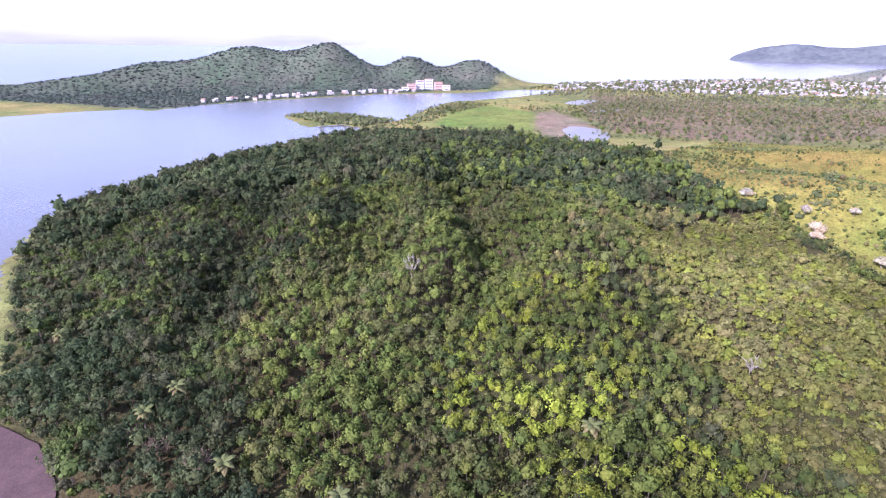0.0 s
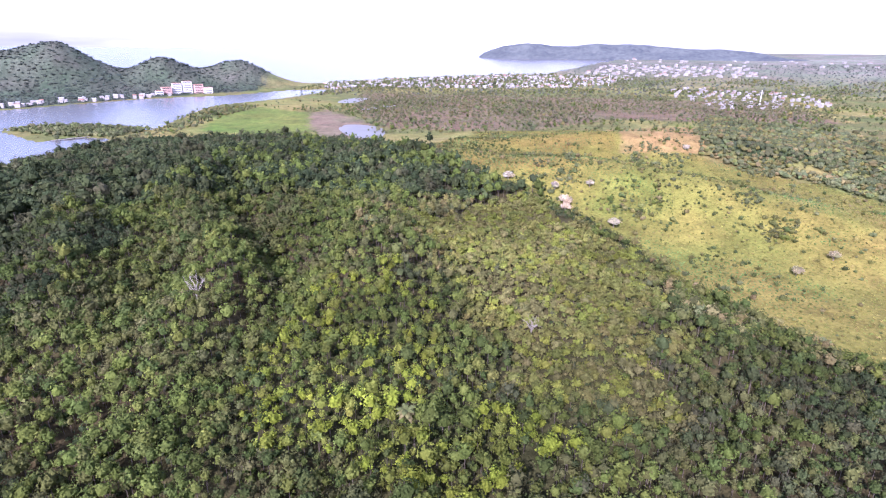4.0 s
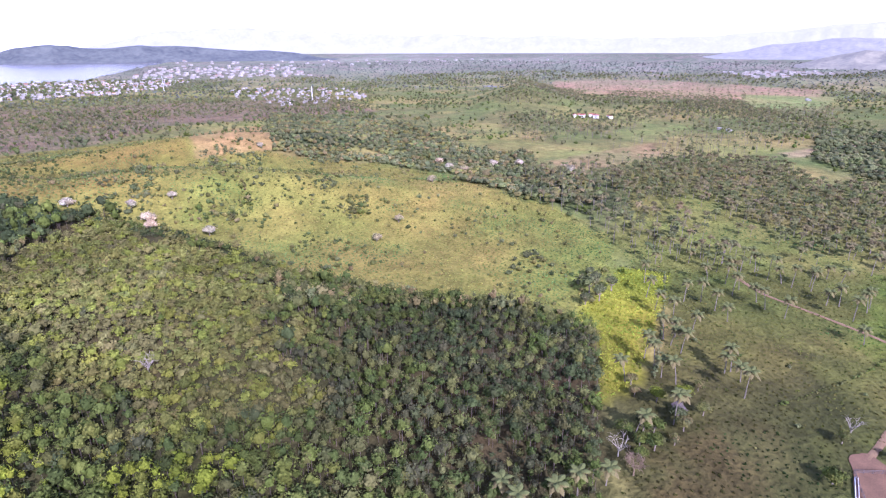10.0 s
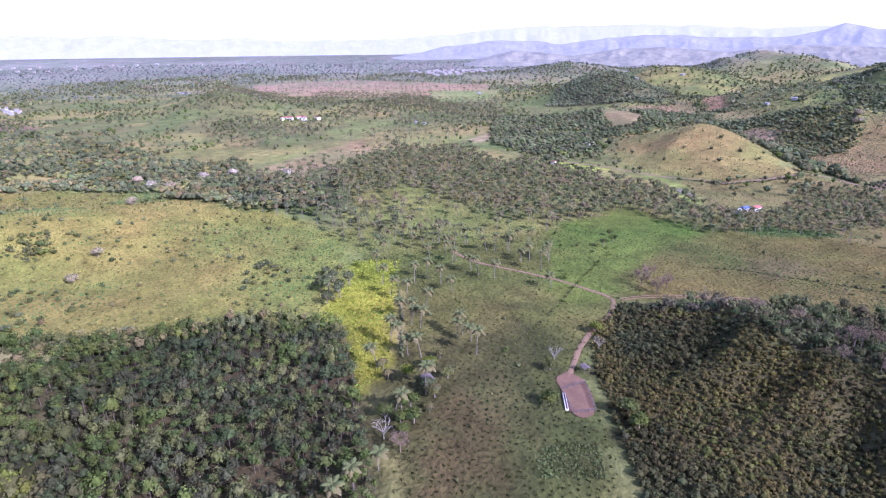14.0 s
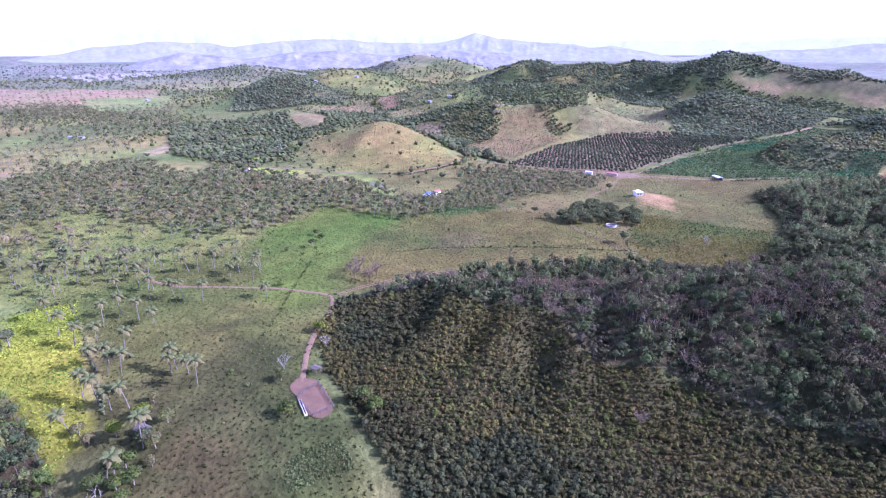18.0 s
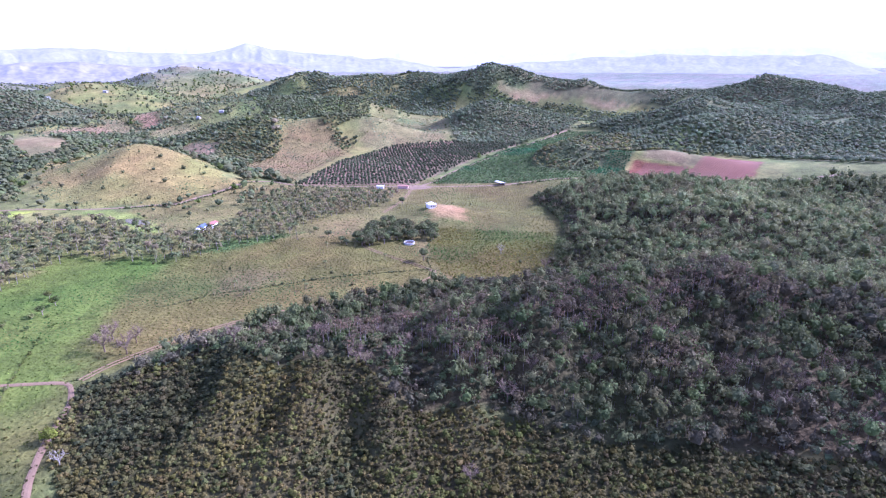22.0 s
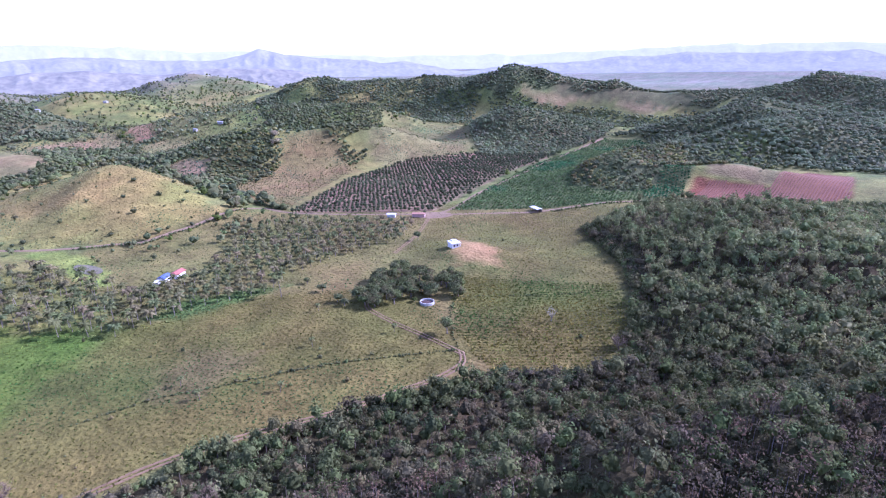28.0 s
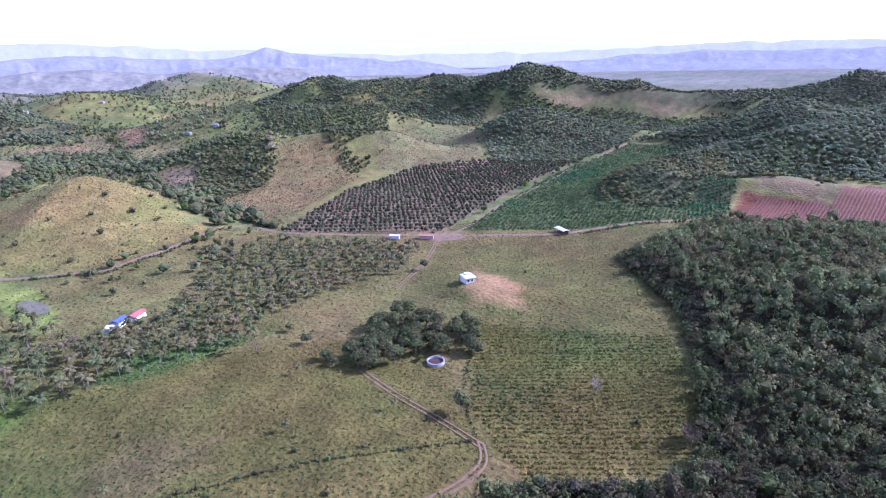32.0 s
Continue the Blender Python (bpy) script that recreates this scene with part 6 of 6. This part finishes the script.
disc = np.concatenate([np.stack([np.cos(q) * 3.04, np.sin(q) * 3.04, np.full(40, 0.45)], 1), [(0, 0, 0.45)]])
part("water", (disc, np.stack([i, (i + 1) % 40, np.full(40, 40)], 1)), MUD, ring)
tree(231, -284, 1.5, 2.0, GREENS, "small green bush beside the ring wall", name="bush")
shed = thing("shed", 252, -453, "long open shed with a pale sheet roof beside the road", "shed", turn=-30)
part("roof", gable(0, 0, 2.5, 10.5, 4.6, 0.5), ROOF_WHITE, shed)
part("back_wall", box(0, -1.8, -0.4, 9.6, 0.2, 2.9), TIMBER, shed)
for x in (-4.6, -1.5, 1.5, 4.6):
    part("post", box(x, 1.8, -0.4, 0.2, 0.2, 2.9), TIMBER, shed)
cottage(362, -239, 118, 7.5, 4.4, 2.6, WHITEWASH, ROOF_RED, "white house with a red roof among young palms")
cottage(362, -231.5, 118, 6.0, 4.2, 2.5, WHITEWASH, ROOF_BLUE, "low house with a blue sheet roof among young palms")
cottage(359, -225.5, 128, 3.6, 3.0, 2.2, WHITEWASH, ROOF_WHITE, "small white hut beside the blue roofed house", pitched=False, windows=1)
cottage(322, -403, 28, 9, 3.6, 2.4, PINK_WALL, ROOF_TILE, "low pink roadside building at the road crossing")
cottage(340, -393, 28, 6, 3.2, 2.2, WHITEWASH, ROOF_WHITE, "low pale roadside shed near the crossing", windows=1)
cottage(547, -141, 60, 5, 4, 2.5, WHITEWASH, ROOF_RED, "small hut with a red roof by the lime plot", windows=1)
for x, y, t, s in ((965, 181, 10, 16), (961, 205, 80, 12), (972, 160, 30, 12), (955, 215, 20, 9), (975, 190, 100, 10)):
    cottage(x, y, t, s, s * 0.55, 4.5, WHITEWASH, ROOF_RED, "farmstead building with a red tiled roof among palms", group="farmstead buildings")
for x, y, t, s in ((1370, -659, 20, 9), (818, -569, 40, 7), (830, -536, 10, 6), (1120, -445, 60, 9), (880, -20, 20, 9), (890, -8, 60, 7), (640, -205, 20, 8), (1500, -180, 10, 14)):
    cottage(x, y, t, s, s * 0.6, 2.8, TOWN_WALL, ROOF_GREY, "pale country house among trees", group="scattered country houses")

# the corral
corral = thing("corral", 151, -52, "timber corral fence around the bare earth yard", "fence", z=0.0)
edge = [(157, -47.8), (161, -57), (145, -55.8), (144.5, -48.4)]
for (x0, y0), (x1, y1) in zip(edge, edge[1:] + edge[:1]):
    n = max(2, int(math.hypot(x1 - x0, y1 - y0) / 2.2))
    for k in range(n):
        x, y = x0 + (x1 - x0) * k / n, y0 + (y1 - y0) * k / n
        part("post", box(x - 151, y + 52, float(land(np.array([x]), np.array([y]))[0]) - 0.3, 0.16, 0.16, 1.7), TIMBER, corral)
    for hgt in (0.5, 0.95, 1.35):
        z0, z1 = (float(land(np.array([float(a)]), np.array([float(b)]))[0]) + hgt for a, b in ((x0, y0), (x1, y1)))
        part("rail", tube([(x0 - 151, y0 + 52, z0), ((x0 + x1) / 2 - 151, (y0 + y1) / 2 + 52, (z0 + z1) / 2), (x1 - 151, y1 + 52, z1)], [0.06, 0.06, 0.06], 5), TIMBER, corral)
trough = thing("trough", 150.5, -47.4, "long whitewashed feeding trough beside the corral", "trough", turn=172)
part("basin", box(0, 0, -0.1, 9, 0.9, 0.7), WHITEWASH, trough)
part("channel", box(0, 0, 0.605, 8.6, 0.5, 0.02), MUD, trough)
shelter = thing("shelter", 168, -59, "small dark roofed shelter at the corral gate", "shelter", turn=20)
part("roof", gable(0, 0, 2.1, 3.2, 2.8, 0.5), TIMBER, shelter)
for a in (-1.2, 1.2):
    for b in (-1.0, 1.0):
        part("post", box(a, b, -0.3, 0.14, 0.14, 2.45), TIMBER, shelter)
hut = thing("hut", 165, -3, "small dark timber hut under the palms", "hut", turn=30)
part("wall", box(0, 0, -0.3, 3.4, 2.8, 2.4), TIMBER, hut)
part("roof", gable(0, 0, 2.05, 4.2, 3.6, 0.8), TIMBER, hut)

# the town by the bay
town = []
for k, (sx, sy, h, roof, wall) in enumerate(((9, 7, 3.4, ROOF_GREY, TOWN_WALL), (10, 8, 6, ROOF_GREY, TOWN_WALL), (8, 7, 3.2, ROOF_TILE, TOWN_WALL), (13, 8, 4, CONCRETE, PINK_WALL), (9, 9, 7, CONCRETE, TOWN_WALL))):
    town.append(cottage(500 + 30 * k, 1700, 20 * k, sx, sy, h, wall, roof, "pale flat-roofed town house near the beach" if k != 2 else "pale town house with a clay roof", group="town houses", pitched=k in (2, 3)))
TOWN = [(300, 1560), (330, 1790), (560, 1850), (1000, 1840), (1180, 1770), (1350, 1560), (1000, 1420), (700, 1480), (420, 1600)]
px, py = scatter(TOWN, 30, rng)
pick = rng.permutation(px.size)[:230]
for k, n in enumerate(pick):
    x, y = float(px[n]), float(py[n])
    copy_thing(town[k % 5], pose(x, y, float(land(np.array([x]), np.array([y]))[0]), 0, 0, float(rng.uniform(0, 180))))


def many_houses(name, poly, gap, size, label):
    px, py = scatter(poly, gap, rng)
    px, py = away(px, py, (SEA, LAGOON))
    tones, pieces = [(0.34, 0.32, 0.29), (0.26, 0.24, 0.21), (0.27, 0.15, 0.10), (0.44, 0.42, 0.39)], []
    for x, y, z in zip(px, py, land(px, py)):
        sx, sy, h = rng.uniform(*size), rng.uniform(*size), rng.uniform(3, 7)
        v, f = box(x, y, z - 1, sx, sy, h + 1)
        g, e = gable(x, y, z + h - 0.1, sx + 1, sy + 1, rng.uniform(0.3, 2.0), 0.3)
        c = np.array(tones[rng.integers(4)])
        pieces += [(v, f, np.tile((0.31, 0.29, 0.26), (8, 1))), (g, e, np.tile(c, (12, 1)))]
    arrays = join(pieces)
    return tagged(mesh_object(name, arrays[0], arrays[1], TOWN_MAT, arrays[2], smooth=False), label, "town", kind="stuff")


TOWN_MAT = material("town_plaster", attr="leaf", rough=0.85, vary=0.15, scale=0.1, fine=1.0, bump=0.0)
px, py = scatter(TOWN, 17, rng)
stuff("thickets", woods(px, py, rng, DARK, (3.0, 5.5), 1.2, 6, 0.36), "garden trees and palms among the town houses", "trees")
many_houses("town", TOWN, 29, (6, 11), "crowd of pale town houses by the bay")
many_houses("town", [(900, 780), (1150, 740), (1400, 1000), (1300, 1300), (1050, 1120)], 40, (5, 8), "scattered pale houses among palms inland")
many_houses("town", [(-480, 1110), (-250, 1340), (-120, 1425), (-60, 1440), (-100, 1480), (-300, 1390), (-500, 1160)], 27, (6, 10), "pale houses along the peninsula shore")
many_houses("town", [(2150, -100), (2300, -350), (2450, -300), (2350, 0)], 34, (9, 16), "distant pale village on the plain")
many_houses("town", [(1600, 2100), (2200, 1500), (2700, 1200), (3000, 600), (3050, 750), (2750, 1500), (2000, 2350)], 120, (8, 15), "far pale settlements along the plain")
many_houses("town", [(1250, 1750), (1600, 2050), (2000, 1700), (1700, 1350)], 45, (8, 14), "outskirts of the town among groves")
hotel = thing("hotel", -50, 1512, "large white terraced hotel on the peninsula shore", "hotel", turn=12)
for k, (x, y, sx, h) in enumerate(((-42, 0, 22, 16), (-18, 8, 20, 24), (6, 10, 20, 28), (30, 4, 20, 20), (50, -6, 18, 13), (-60, -10, 16, 9))):
    block = part("block", box(x, y, -3, sx, 14, h + 3), WHITEWASH if k % 3 else PINK_WALL, hotel)
    part("roof", box(x, y, h, sx + 1, 15, 0.5), ROOF_TILE, hotel)
    for lv in range(int(h // 4)):
        part("window", box(x, y - 7.05, 1.2 + 4 * lv, sx * 0.86, 0.3, 1.6), DARK_PANE, block)
for x, y, h in ((1115, 1412, 42), (1015, 812, 34)):
    mast = thing("mast", x, y, "tall white lattice radio mast", "mast")
    for a, b in ((-1, -1), (1, -1), (0, 1.2)):
        part("leg", tube([(a, b, -0.5), (a * 0.6, b * 0.6, h * 0.5), (a * 0.3, b * 0.3, h)], [0.35, 0.3, 0.25], 4), ROOF_WHITE, mast)
    for lv in range(8):
        part("brace", box(0, 0, h * lv / 8 + 2, 2.0 - lv * 0.16, 2.0 - lv * 0.16, 0.3), ROOF_WHITE, mast)
boom = thing("floating_boom", -205, 640, "thin dark floating line curving over the lagoon", "boom", z=0.0)
part("line", tube([(-30, -60, 0.05), (0, -48, 0.1), (32, -20, 0.1), (40, 20, 0.1), (36, 50, 0.05)], [0.5] * 5, 5), TIMBER, boom)
pier = thing("pier", -165, 815, "low pale wooden pier at the lagoon spit", "pier", turn=30, z=0.0)
part("deck", box(0, 0, 0.9, 44, 3, 0.3), DEAD_WOOD, pier)
for k in range(6):
    part("pile", box(-20 + 8 * k, 0, -2.2, 0.5, 2.4, 3.2), TIMBER, pier)
